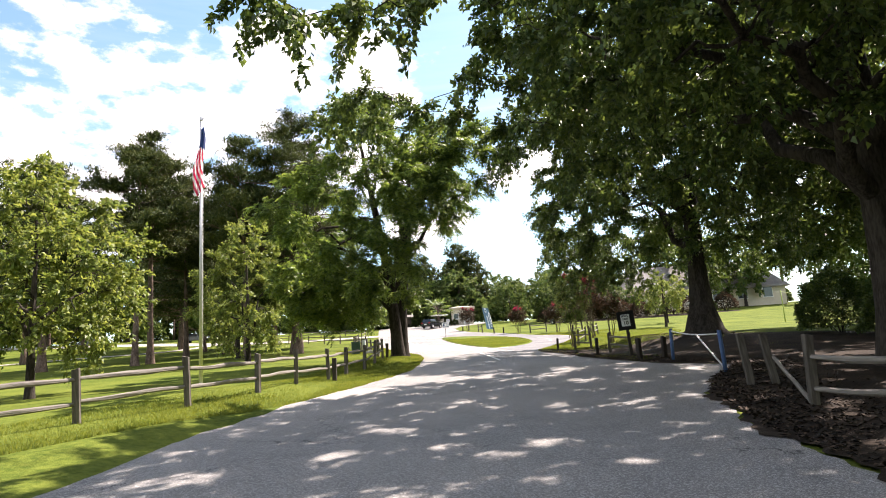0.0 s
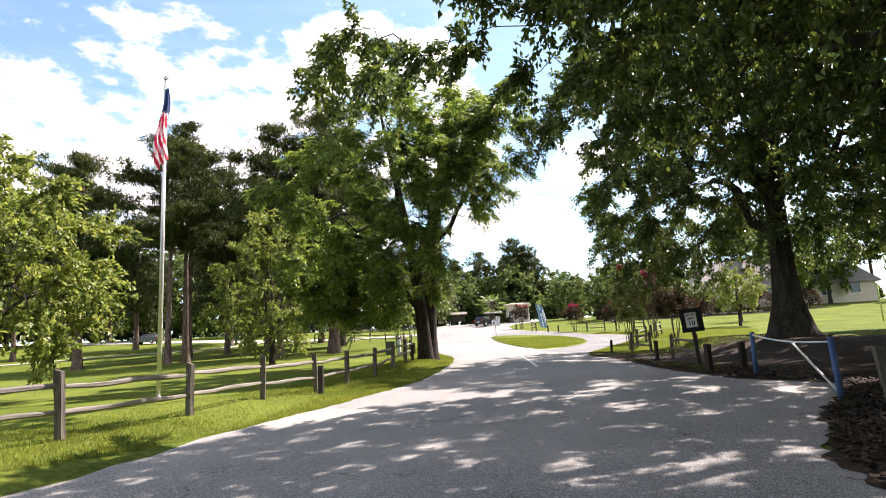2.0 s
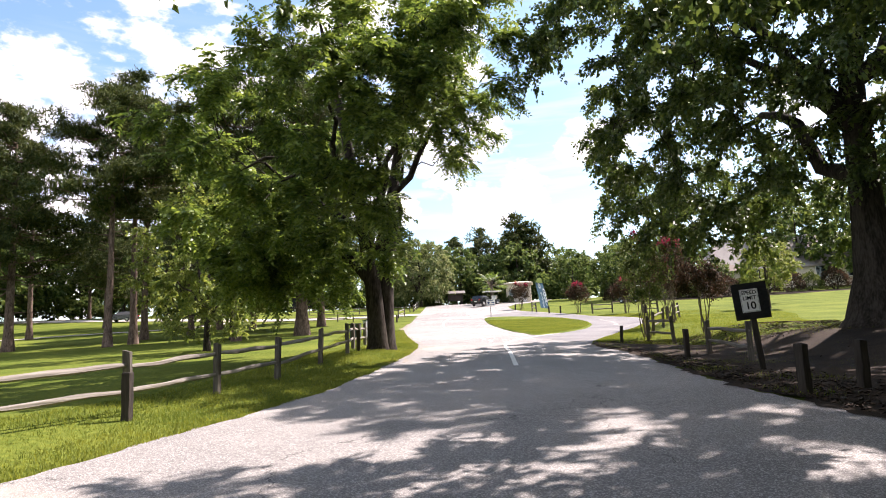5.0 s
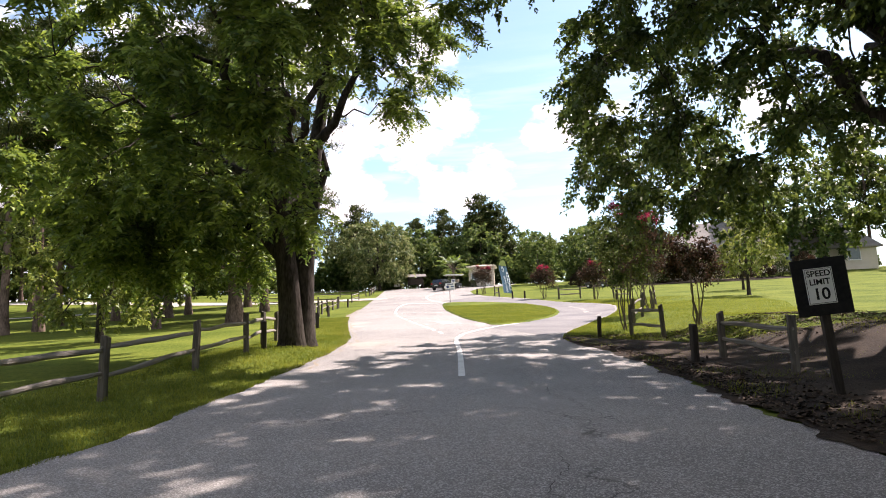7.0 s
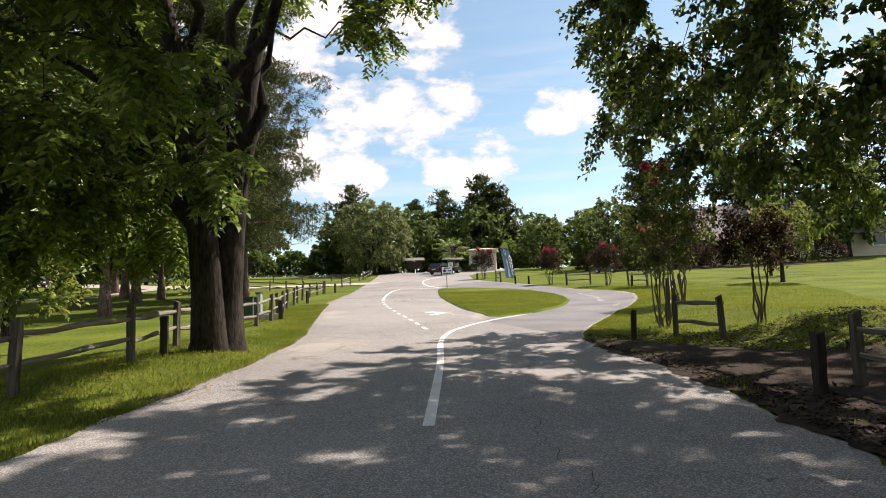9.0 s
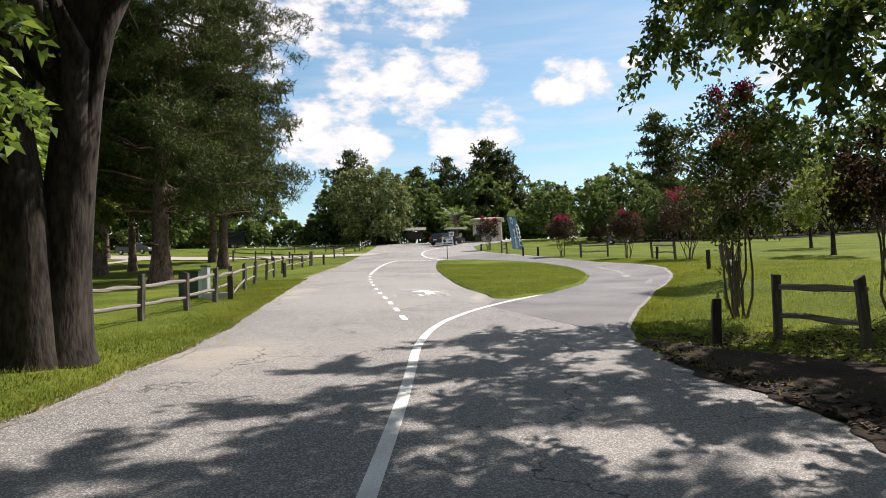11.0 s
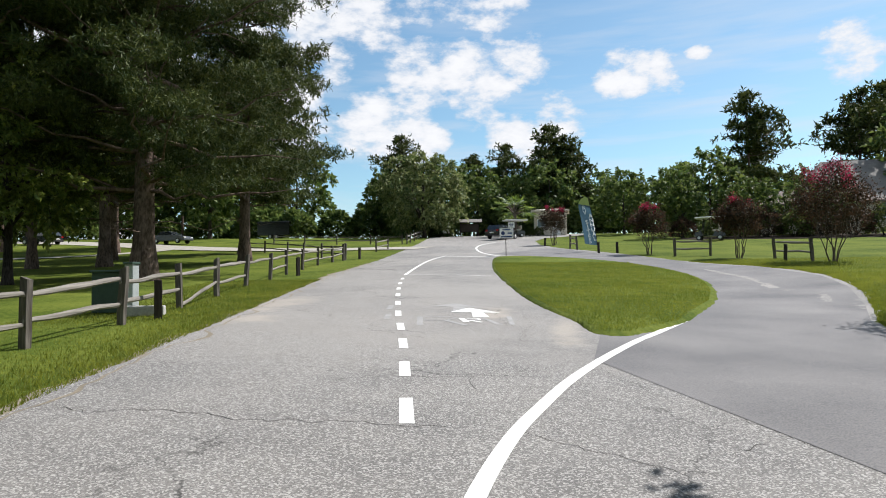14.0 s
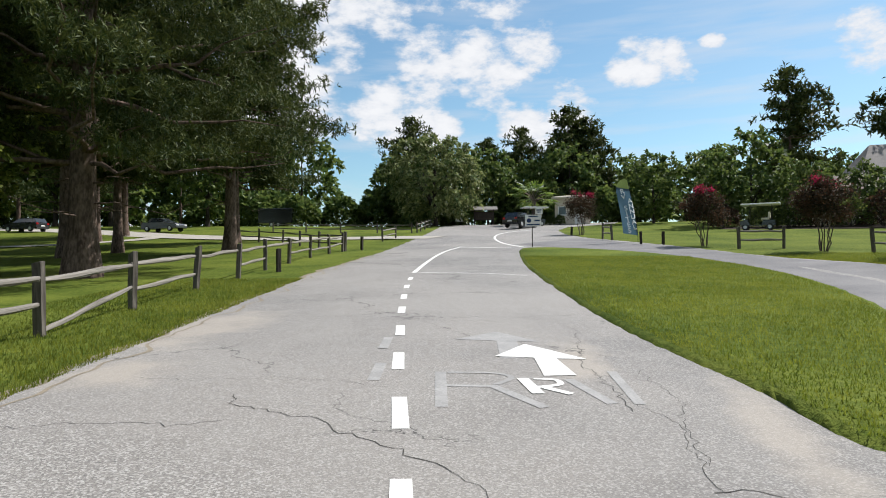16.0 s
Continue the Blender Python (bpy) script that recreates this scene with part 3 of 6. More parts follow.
def broad_tree(name, seed, tall, trunk_r, centre, radii, clumps, leaves, leaf, width, bark, leafmat, forks=1, fork_z=2.0, clump_r=0.9, twigs=9, droop=0.25,
               low=-1.0, limbs=7, extra=(), flare=1.6, inner=0.45, lean=(0, 0), compound=False, twig_r=0.012, lite=False, keep=None):
    """A broadleaf tree at the origin: trunk and limbs in one mesh, the leaves of its crown in another. centre, radii: the crown."""
    r = np.random.default_rng(seed)
    w = Wood()
    pts = shell_points(r, clumps, centre, radii, inner, low)
    if keep is not None:
        pts = np.array([p for p in pts if keep(p)])
    if len(extra):
        pts = np.vstack([pts, np.array(extra, float)])
    # trunks
    heads = []
    for k in range(forks):
        a = 2 * np.pi * (k + 0.3) / max(forks, 1)
        off = np.array([np.cos(a), np.sin(a), 0]) * (trunk_r * 0.5 if forks > 1 else 0)
        top = np.array([centre[0] * 0.25 + lean[0], centre[1] * 0.25 + lean[1], tall * 0.86]) + (np.array([np.cos(a), np.sin(a), 0]) * radii[0] * 0.3 if forks > 1 else 0)
        zs = np.linspace(0, 1, 12)
        line = off[None] * (1 - zs[:, None]) + (top - off * 0)[None] * zs[:, None] ** np.array([1.5, 1.5, 1.0])
        line[:, :2] += off[:2] * 0 + np.cumsum(r.normal(0, 0.012 * tall / 4, (12, 2)), 0) * zs[:, None]
        rr = trunk_r * (1 - zs) ** 0.75 * 0.92 + 0.03
        rr = rr * (1 + (flare - 1) * np.exp(-line[:, 2] / (trunk_r * 1.5)))
        low_line = np.vstack([[off[0], off[1], -0.25], line[0:1] * [1, 1, 0] + [0, 0, trunk_r * 0.5], line[1:]])
        low_r = np.concatenate([[rr[0] * 1.15], [trunk_r * (1 + (flare - 1) * 0.6)], rr[1:]])
        w.tube(low_line, low_r, 14)
        heads.append((low_line, low_r))
    # limbs: each gathers the clumps that lie its way
    dirs = []
    for k in range(limbs):
        a = 2 * np.pi * (k + r.uniform(-0.25, 0.25)) / limbs
        dirs.append((np.cos(a), np.sin(a), r.uniform(-0.1, 0.75)))
    dirs = unit(np.array(dirs))
    rel = unit((pts - np.array(centre)) / np.array(radii))
    owner = np.argmax(rel @ dirs.T, axis=1)
    for k in range(limbs):
        mine = pts[owner == k]
        if not len(mine):
            continue
        line, lr = heads[k % len(heads)]
        goal = mine.mean(0)
        zmin = fork_z + (tall * 0.35) * r.uniform(0, 0.8)
        zmin = min(zmin, max(fork_z, goal[2] - 0.3 * np.linalg.norm(goal[:2])))
        i = int(np.argmin(np.abs(line[:, 2] - zmin)))
        i = min(max(i, 2), len(line) - 3)
        start = line[i]
        limb = bent(start, start + (goal - start) * 0.8, r, 0.12, 7, 0.035)
        r0 = min(lr[i] * 0.62, trunk_r * 0.55)
        lrad = np.linspace(r0, r0 * 0.3, 7)
        w.tube(limb, lrad, 9)
        nodes, node_r = [q for q in limb[1:]], list(lrad[1:])
        order = np.argsort([np.min(np.linalg.norm(limb - p, axis=1)) for p in mine])
        for p in mine[order]:
            d = np.linalg.norm(np.array(nodes) - p, axis=1)
            j = int(np.argmin(d))
            rr = max(min(node_r[j] * 0.6, 0.02 + 0.022 * d[j]), 0.018)
            br = bent(nodes[j], p, r, 0.08, 6, 0.07)
            if lite:
                w.tube(br[::2], np.linspace(rr, rr * 0.55, 3), 4)
            else:
                w.tube(br, np.linspace(rr, rr * 0.55, 6), 6)
            nodes += [br[3], p]
            node_r += [rr * 0.8, rr * 0.6]
    # clumps: twigs with leaves along them
    per = max(1, leaves // (len(pts) * twigs))
    n = len(pts) * twigs
    base = np.repeat(pts, twigs, 0)
    d = unit(r.normal(size=(n, 3)) * np.array([1, 1, 0.7]) + unit(base - np.array(centre)) * 0.55)
    ln = clump_r * r.uniform(0.5, 1.35, n)
    tip = base + d * ln[:, None]
    tip[:, 2] -= droop * ln
    mid = (base + tip) / 2
    mid[:, 2] += droop * ln * 0.4
    for k in range(0, 0 if lite else n, 1 if n < 900 else 2):
        w.tube([base[k], mid[k], tip[k]], [twig_r, twig_r * 0.75, twig_r * 0.4], 3)
    t = r.uniform(0.12, 1.0, (n, per))[..., None]
    pos = base[:, None] * (1 - t) ** 2 + 2 * mid[:, None] * t * (1 - t) + tip[:, None] * t * t
    way = np.repeat((tip - base)[:, None], per, 1)
    if compound:
        # leaflets in two ranks along drooping stalks
        m = 9
        pos, way = pos.reshape(-1, 3)[:: m // 2], way.reshape(-1, 3)[:: m // 2]
        st = unit(unit(way) + r.normal(size=way.shape) * 0.75 + np.array([0, 0, -0.15]))
        sl = r.uniform(0.28, 0.48, len(st))
        s = np.linspace(0.2, 1, m)
        side = unit(np.cross(st, np.array([0, 0, 1.0]) + r.normal(size=st.shape) * 0.25))
        q = pos[:, None] + st[:, None] * (s[None, :, None] * sl[:, None, None])
        q[..., 2] -= (s[None] ** 2) * sl[:, None] * 0.35
        sg = np.where(np.arange(m) % 2 == 0, 1.0, -1.0)[None, :, None]
        ax = side[:, None] * sg + st[:, None] * 0.45
        pos, axis = q.reshape(-1, 3), ax.reshape(-1, 3)
        axis[:, 2] -= 0.25
    else:
        pos = pos.reshape(-1, 3) + r.normal(0, clump_r * 0.07, (n * per, 3))
        axis = unit(way.reshape(-1, 3)) + r.normal(size=(n * per, 3)) * 0.8 + np.array([0, 0, -0.25])
    return w.mesh("trunk", bark), leaf_mesh("crown", pos, axis, leaf, width, leafmat, r)


def pine_tree(seed, tall, trunk_r, bare, spread, whorls, tufts, needle, bark=None, mat=None, dead=4, width=0.36, flat=0.7, fan=3, tight=1.0):
    """A pine at the origin: straight trunk, limbs in uneven tiers that turn up at their ends, needles in tufts."""
    r = np.random.default_rng(seed)
    w = Wood()
    zs = np.linspace(0, 1, 14)
    line = np.column_stack([np.cumsum(r.normal(0, 0.05, 14)) * zs, np.cumsum(r.normal(0, 0.05, 14)) * zs, zs * tall - 0.2])
    rad = trunk_r * (1 - zs * 0.9) * (1 + 0.5 * np.exp(-zs * tall / 0.5))
    w.tube(line, rad, 10)
    ends = []
    for k in range(whorls):
        f = (k + r.uniform(0, 0.8)) / whorls
        z = bare + (tall - bare) * f
        prof = spread * (0.45 + 0.55 * np.sin(np.pi * min(1, 0.25 + f * 0.78))) * (1.0 if f < 0.75 else (1 - f) / 0.25 * 0.75 + 0.25)
        for _ in range(int(r.integers(2, 5))):
            a = r.uniform(0, 2 * np.pi)
            ln = prof * r.uniform(0.55, 1.15)
            x0 = np.array([np.interp(z, line[:, 2], line[:, 0]), np.interp(z, line[:, 2], line[:, 1]), z])
            q = x0 + np.array([np.cos(a) * ln, np.sin(a) * ln, ln * r.uniform(-0.12, 0.35)])
            br = bent(x0, q, r, -0.06, 6, 0.03)
            w.tube(br, np.linspace(0.028 * ln ** 0.5 * (trunk_r / 0.2) ** 0.3 + 0.012, 0.012, 6), 5)
            for s in np.linspace(0.35, 1.0, max(2, int(ln * 2.2))):
                c = x0 + (q - x0) * s
                c = c + np.array([r.normal(0, 0.19 * ln * s * tight), r.normal(0, 0.19 * ln * s * tight), r.uniform(0, 0.15) * ln + abs(r.normal(0, 0.12))])
                ends.append(c)
    for _ in range(dead):
        z = bare * r.uniform(0.55, 1.0)
        a = r.uniform(0, 2 * np.pi)
        ln = spread * r.uniform(0.2, 0.5)
        x0 = np.array([np.interp(z, line[:, 2], line[:, 0]), np.interp(z, line[:, 2], line[:, 1]), z])
        w.tube(bent(x0, x0 + np.array([np.cos(a) * ln, np.sin(a) * ln, r.uniform(-0.2, 0.3)]), r, 0, 4, 0.05), np.linspace(0.03, 0.008, 4), 4)
    ends = np.array(ends)
    per = max(3, tufts // len(ends))
    cl = np.repeat(ends, per, 0) + r.normal(0, 1, (len(ends) * per, 3)) * np.array([0.34, 0.34, 0.3 * flat]) * tight * (spread / 4.5) ** 0.5
    pos = np.repeat(cl, fan, 0)
    axis = unit(r.normal(size=(len(pos), 3)) + np.array([0, 0, 0.35]))
    return w.mesh("trunk", bark or PINEBARK), leaf_mesh("crown", pos, axis, needle, width, mat or NEEDLE, r, 0.1)


def plant(name, meshes, x, y, turn=0.0, label="", category="tree", group="", scale=1.0, z=None, names=("trunk", "crown")):
    ob = thing(name, x, y, z, turn, label, category, group)
    ob.scale = (scale, scale, scale)
    for n, me in zip(names or [m.name.split(".")[0] for m in meshes], meshes):
        part(n, me, None, ob)
    return ob


# the two great oaks on the east side
reach = [(-12.6, 6.2, 9.4), (-12.0, 7.8, 9.6), (-11.2, 6.8, 9.8), (-13.4, 7.0, 9.2), (-11.8, 5.4, 9.6), (-10.2, 5.6, 8.8), (-9.0, 4.0, 8.0), (-7.5, 5.2, 7.8), (-8.6, 2.8, 8.8), (-13.2, 8.6, 10.2),
         (-12.2, 9.4, 9.6), (-5.3, 6.5, 7.0), (-8.2, -1.0, 7.6), (-9.2, -3.5, 8.2), (-10.0, 0.0, 9.4),
         (-12.2, -2.6, 7.5), (-11.0, -2.8, 7.4), (-12.9, -3.2, 7.7), (-9.8, -2.6, 7.6)]
oak_near = broad_tree("oak", 11, 15.5, 0.48, (-0.4, 0.6, 8.9), (8.4, 9.6, 6.2), 465, 230000, 0.166, 0.6, OAKBARK, OAKLEAF, fork_z=3.4, clump_r=1.0, twigs=8, low=-0.92, limbs=10, extra=reach, droop=0.5, inner=0.25, keep=lambda p: p[2] > np.interp(p[0], (-9, -5, -2, 3), (7.6, 6.6, 5.0, 3.4)) + (0.8 if p[1] > 3 else 0))
plant("oak_tree", oak_near, 9.8, 14.0, 0, "tall dark green oak with a thick trunk beside the road")
oak_far = broad_tree("oak", 12, 17.5, 0.50, (2.7, 3.5, 9.4), (11.0, 9.4, 7.2), 590, 285000, 0.168, 0.6, OAKBARK, OAKLEAF, fork_z=3.6, clump_r=1.1, twigs=8, low=-0.85, limbs=10, flare=2.3, droop=0.45,
                     keep=lambda p: p[0] > -6.2 and p[1] < 8.8 and (p[1] < 6.0 or (p[0] * 3.17 + p[2] * 5.9) % 1 < 0.75) and (p[2] > 6.4 or p[0] > -0.6 or (p[0] * 7.31 + p[1] * 3.7) % 1 < 0.45),
                     extra=((-7.7, 2.9, 11.2), (-7.3, 4.5, 12.4), (-6.7, 5.9, 13.4), (-8.0, 1.9, 10.2), (-6.9, 2.5, 12.6), (-6.3, 4.1, 13.8), (-7.9, 3.9, 10.8), (-5.9, 6.1, 12.2), (-7.3, 0.9, 11.4), (-8.3, 2.7, 9.8), (-6.5, 1.3, 13.0), (-7.5, 5.7, 11.6), (-5.5, 2.9, 14.4), (-5.7, 0.1, 12.2), (-5.2, 10.6, 6.0), (-4.4, 9.8, 6.6), (-3.6, 10.8, 6.2), (-4.8, 8.6, 7.2), (-2.8, 9.6, 6.8), (-2.0, 11.0, 6.4), (-4.0, 7.6, 7.0), (-2.4, 8.2, 7.8), (-1.0, 10.2, 7.0), (-5.3, 7.0, 7.8), (-1.2, 11.6, 6.2),
                            (-5.6, 9.4, 8.2), (-3.4, 11.6, 7.4), (-1.6, 7.4, 8.4), (-4.6, 11.2, 7.6), (0.0, 11.4, 6.8)))
plant("oak_tree", oak_far, 12.0, 30.5, 0, "broad dark green oak with a flared trunk on the lawn")
# the pecan over the west verge, two stems
r_p = np.random.default_rng(130)
skirt = [(-5.6 + 4.6 * r_p.random(), -2.6 + 5.2 * r_p.random(), 2.5 + 2.6 * r_p.random()) for _ in range(34)]
pecan = broad_tree("pecan", 13, 14.2, 0.335, (-1.4, -1.6, 8.4), (7.0, 5.8, 6.3), 165, 64000, 0.18, 0.40, OAKBARK, PECANLEAF, forks=2, fork_z=1.7, clump_r=0.95, twigs=8, low=-0.95, limbs=9, compound=True, flare=1.3,
                   keep=lambda p: p[0] < np.interp(p[2], (3, 5, 8, 10), (0.6, 1.8, 3.6, 5.2)) and p[0] > -5.6 and (p[2] < 9.6 or p[0] > 1.5 or (p[0] * 5.3 + p[1] * 2.9) % 1 < 0.42) and p[2] < np.interp(p[0], (-8, -5.6, -4.6, -3.6, -2.6, -1.6), (7.0, 8.2, 9.4, 9.0, 10.8, 13.3)) and (p[1] < 2.2 or p[0] < -2)
                   and not (p[2] < 7.2 and p[1] > -4 and p[0] > -0.6 - 0.83 * p[1]),
                   extra=skirt + [(1.4, -6.6, 6.2), (2.2, -5.6, 7.6), (1.6, -6.2, 8.6), (3.0, -4.6, 9.4), (3.6, -4.0, 10.6), (2.4, -5.2, 10.0), (0.4, -6.6, 7.4), (4.0, -3.2, 11.4), (0.8, -6.0, 9.8), (2.8, -5.6, 8.4), (-0.6, -6.8, 6.0), (1.0, -5.4, 5.2), (0.5, -4.5, 8.2), (1.6, -4.0, 9.2), (-0.6, -5.5, 9.0), (3.4, -5.2, 10.2), (4.4, -4.4, 11.0), (4.6, -2.6, 10.2)])
plant("pecan_tree", pecan, -2.68, 35.2, 0, "green pecan tree with two dark stems on the verge")
lime = broad_tree("young_tree", 14, 7.3, 0.13, (0, 0, 4.4), (3.6, 3.6, 3.1), 80, 26000, 0.17, 0.55, OAKBARK, LIMELEAF, fork_z=1.3, clump_r=0.85, twigs=8, low=-0.8, limbs=6)
plant("young_tree", lime, -14.4, 22.3, 0, "young yellow-green tree on the sunny lawn")
lime2 = broad_tree("young_tree", 15, 9.0, 0.16, (0, 0, 5.4), (3.6, 3.6, 4.2), 80, 24000, 0.22, 0.55, OAKBARK, LIMELEAF, fork_z=1.2, clump_r=0.9, twigs=8, low=-0.85, limbs=6)
plant("young_tree", lime2, -18.8, 57.8, 40, "yellow-green tree in the open meadow")
lime3 = broad_tree("young_tree", 16, 8.6, 0.15, (0, 0, 4.9), (2.9, 2.9, 4.0), 60, 17000, 0.19, 0.5, OAKBARK, LIMELEAF, fork_z=1.0, clump_r=0.85, twigs=8, low=-0.9, limbs=6)
plant("young_tree", lime3, -13.4, 43.2, 70, "yellow-green young tree with low branches in the meadow")
# pines west of the road
pines = [pine_tree(21, 19.5, 0.28, 9.0, 4.6, 13, 5200, 0.40, width=0.2, flat=0.5, fan=5), pine_tree(22, 21.5, 0.30, 9.5, 4.6, 14, 5200, 0.40, width=0.2, flat=0.5, fan=5), pine_tree(23, 18.0, 0.26, 7.0, 4.6, 13, 4800, 0.40, width=0.2, flat=0.5, fan=5)]
PINES = ((-26.5, 54.6, 0, 0), (-26.9, 58.3, 1, 40), (-29.8, 64.5, 1, 90), (-28.2, 69.5, 0, 160), (-47, 58, 0, 250),
         (-50, 76, 1, 10), (-24.5, 75, 0, 77), (-55, 66, 2, 140), (-61, 80, 1, 33), (-17.2, 55.0, 0, 60))
for x, y, k, turn in PINES:
    plant("pine_tree", pines[k], x, y, turn, "tall pine with a bare trunk in the meadow", group="meadow pines", category="pine")
low_pine = pine_tree(24, 23.0, 0.46, 3.4, 7.2, 36, 45000, 0.25, dead=8, width=0.16, flat=0.5, fan=7, tight=0.8)
plant("pine_tree", low_pine, -13.95, 59.3, 0, "dense dark pine with low spreading limbs", category="pine")
mid_pine = pine_tree(25, 19.0, 0.36, 4.4, 5.4, 22, 11000, 0.38, dead=8, width=0.22, flat=0.5, fan=5)
for x, y, turn in ((-23.2, 86.5, 0), (-36.3, 88, 100), (-40, 96.5, 200), (-30, 79, 300), (-52, 92, 45), (-35.0, 55.6, 150), (-17.3, 74.9, 250), (-24.3, 70.7, 20)):
    plant("pine_tree", mid_pine, x, y, turn, "dark pine with low limbs over the meadow", group="meadow pines", category="pine")

# ---- fences ----


def post_mesh(seed, tall, wid, mat):
    bm = bmesh.new()
    box(bm, 0, 0, tall / 2 - 0.1, wid, wid * 0.85, tall + 0.2, 0.012)
    bmesh.ops.subdivide_edges(bm, edges=[e for e in bm.edges if e.calc_length() > tall * 0.6], cuts=4)
    wobble(bm, 0.014, 4, seed)
    for v in bm.verts:
        if v.co.z > tall - 0.04:
            v.co.z += noise.noise(v.co * 9 + Vector((seed, 0, 0))) * 0.05
    me = bpy.data.meshes.new("post")
    bm.to_mesh(me)
    bm.free()
    me.materials.append(mat)
    return me


POSTS = [post_mesh(k, 0.98 + 0.03 * (k % 3), 0.125, FENCEWOOD) for k in range(5)]
DARKPOSTS = [post_mesh(k + 9, 0.72, 0.14, DARKWOOD) for k in range(3)]


def rail_mesh(seed):
    """A split rail one metre long along x, thick in the middle and hewn thin at its ends."""
    bm = bmesh.new()
    k, seg = 11, 6
    rings = []
    for i in range(k):
        u = i / (k - 1)
        th = 0.044 * (0.62 + 0.38 * math.sin(math.pi * u) ** 0.5)
        ring = []
        for j in range(seg):
            a = 2 * math.pi * j / seg + 0.4
            n1 = noise.noise(Vector((u * 4, j * 1.3, seed * 2.7)))
            ring.append(bm.verts.new((u, math.cos(a) * th * (0.72 + 0.3 * n1) + 0.02 * noise.noise(Vector((u * 3, 5, seed))), math.sin(a) * th * (1.1 + 0.35 * n1) + 0.05 * noise.noise(Vector((u * 2.2, 9, seed))) * math.sin(math.pi * u))))
        rings.append(ring)
    for a, b in zip(rings, rings[1:]):
        for j in range(seg):
            bm.faces.new((a[j], a[(j + 1) % seg], b[(j + 1) % seg], b[j]))
    bm.faces.new(rings[0][::-1])
    bm.faces.new(rings[-1])
    me = bpy.data.meshes.new("rail")
    bm.to_mesh(me)
    bm.free()
    me.materials.append(RAILWOOD)
    return me


RAILS = [rail_mesh(k) for k in range(6)]


def rail_between(parent, p, q, k):
    d = Vector(q) - Vector(p)
    ob = part("rail", RAILS[k % 6], None, parent)
    ob.matrix_basis = Matrix.Translation(p) @ d.to_track_quat("X", "Z").to_matrix().to_4x4() @ Matrix.Diagonal((d.length, 1, 1, 1))
    return ob


def rail_fence(spots, label, heights=(0.38, 0.78), tall=1.0, missing=(), lean=(), fallen=(), group="split rail fences"):
    """A run of split rail fence through the given spots; all places relative to its first post."""
    x0, y0 = spots[0]
    z0 = hz(x0, y0)
    top = thing("split_rail_fence", x0, y0, z0, 0, label, "fence", group)
    tops = []
    for k, (x, y) in enumerate(spots):
        z = hz(x, y) - z0
        po = part("post", POSTS[(k * 3 + int(abs(x) * 7)) % 5], None, top)
        lx, ly = rng.uniform(-3, 3), rng.uniform(-3, 3)
        for i, a, b in lean:
            if i == k:
                lx, ly = a, b
        po.matrix_basis = pose(x - x0, y - y0, z, lx, ly, rng.uniform(-20, 20)) @ Matrix.Diagonal((1, 1, tall, 1))
        tops.append((x - x0, y - y0, z))
    for k in range(len(spots) - 1):
        for j, h in enumerate(heights):
            if (k, j) in missing:
                continue
            p, q = Vector(tops[k]), Vector(tops[k + 1])
            dp, dq = rng.uniform(-0.04, 0.04), rng.uniform(-0.04, 0.04)
            p.z += h * tall + dp
            q.z += h * tall + dq
            for a, b, e, f in fallen:
                if (a, b) == (k, j):
                    p.z, q.z = tops[k][2] + e, tops[k + 1][2] + f
            e = (q - p).normalized() * 0.05
            rail_between(top, p - e, q + e, k * 2 + j + int(abs(x0) * 5))
    return top


def bollard(x, y, k=0, tall=1.0, lx=0.0, ly=0.0, label="short dark wooden bollard at the road's edge"):
    ob = part("bollard", DARKPOSTS[k % 3], None)
    ob.matrix_basis = pose(x, y, hz(x, y), lx, ly, 17 * k) @ Matrix.Diagonal((1, 1, tall, 1))
    return tagged(ob, label, "bollard", "roadside bollards")


WEST = [(-9.6, 7.0), (-8.1, 9.6), (-6.8, 11.9), (-5.56, 13.8), (-4.85, 16.4), (-4.62, 19.45), (-4.15, 22.1), (-4.0, 24.95), (-3.6, 27.3), (-3.55, 30.6), (-3.45, 33.3), (-3.95, 36.0), (-4.4, 38.6),
        (-4.7, 41.0), (-4.78, 43.25), (-5.15, 45.75), (-5.85, 48.7), (-6.5, 51.5), (-7.5, 55.2), (-8.1, 58.4), (-8.9, 61.8), (-9.6, 65.4), (-10.0, 68.6), (-10.2, 71.6), (-10.4, 74.2)]
rail_fence(WEST, "weathered grey split rail fence along the west verge", fallen=((16, 0, 0.05, 0.40),), missing=((18, 0), (20, 0)))
rail_fence([(-10.4, 74.6), (-13, 77.5), (-15.5, 80.6), (-18.2, 84.0), (-21.5, 87.0), (-25, 89.5)], "grey split rail fence beside the side drive")
rail_fence([(-11.6, 86.5), (-11.5, 90)], "short grey split rail fence at the drive's mouth")
rail_fence([(-12.0, 100.0), (-12.3, 103), (-12.6, 106.5), (-13.0, 110), (-13.4, 113.5), (-13.8, 117)], "grey split rail fence along the upper road")
rail_fence([(-12.4, 99.5), (-16, 100.5), (-20, 101.5), (-24, 102.5), (-28, 103.5)], "grey split rail fence above the side drive")
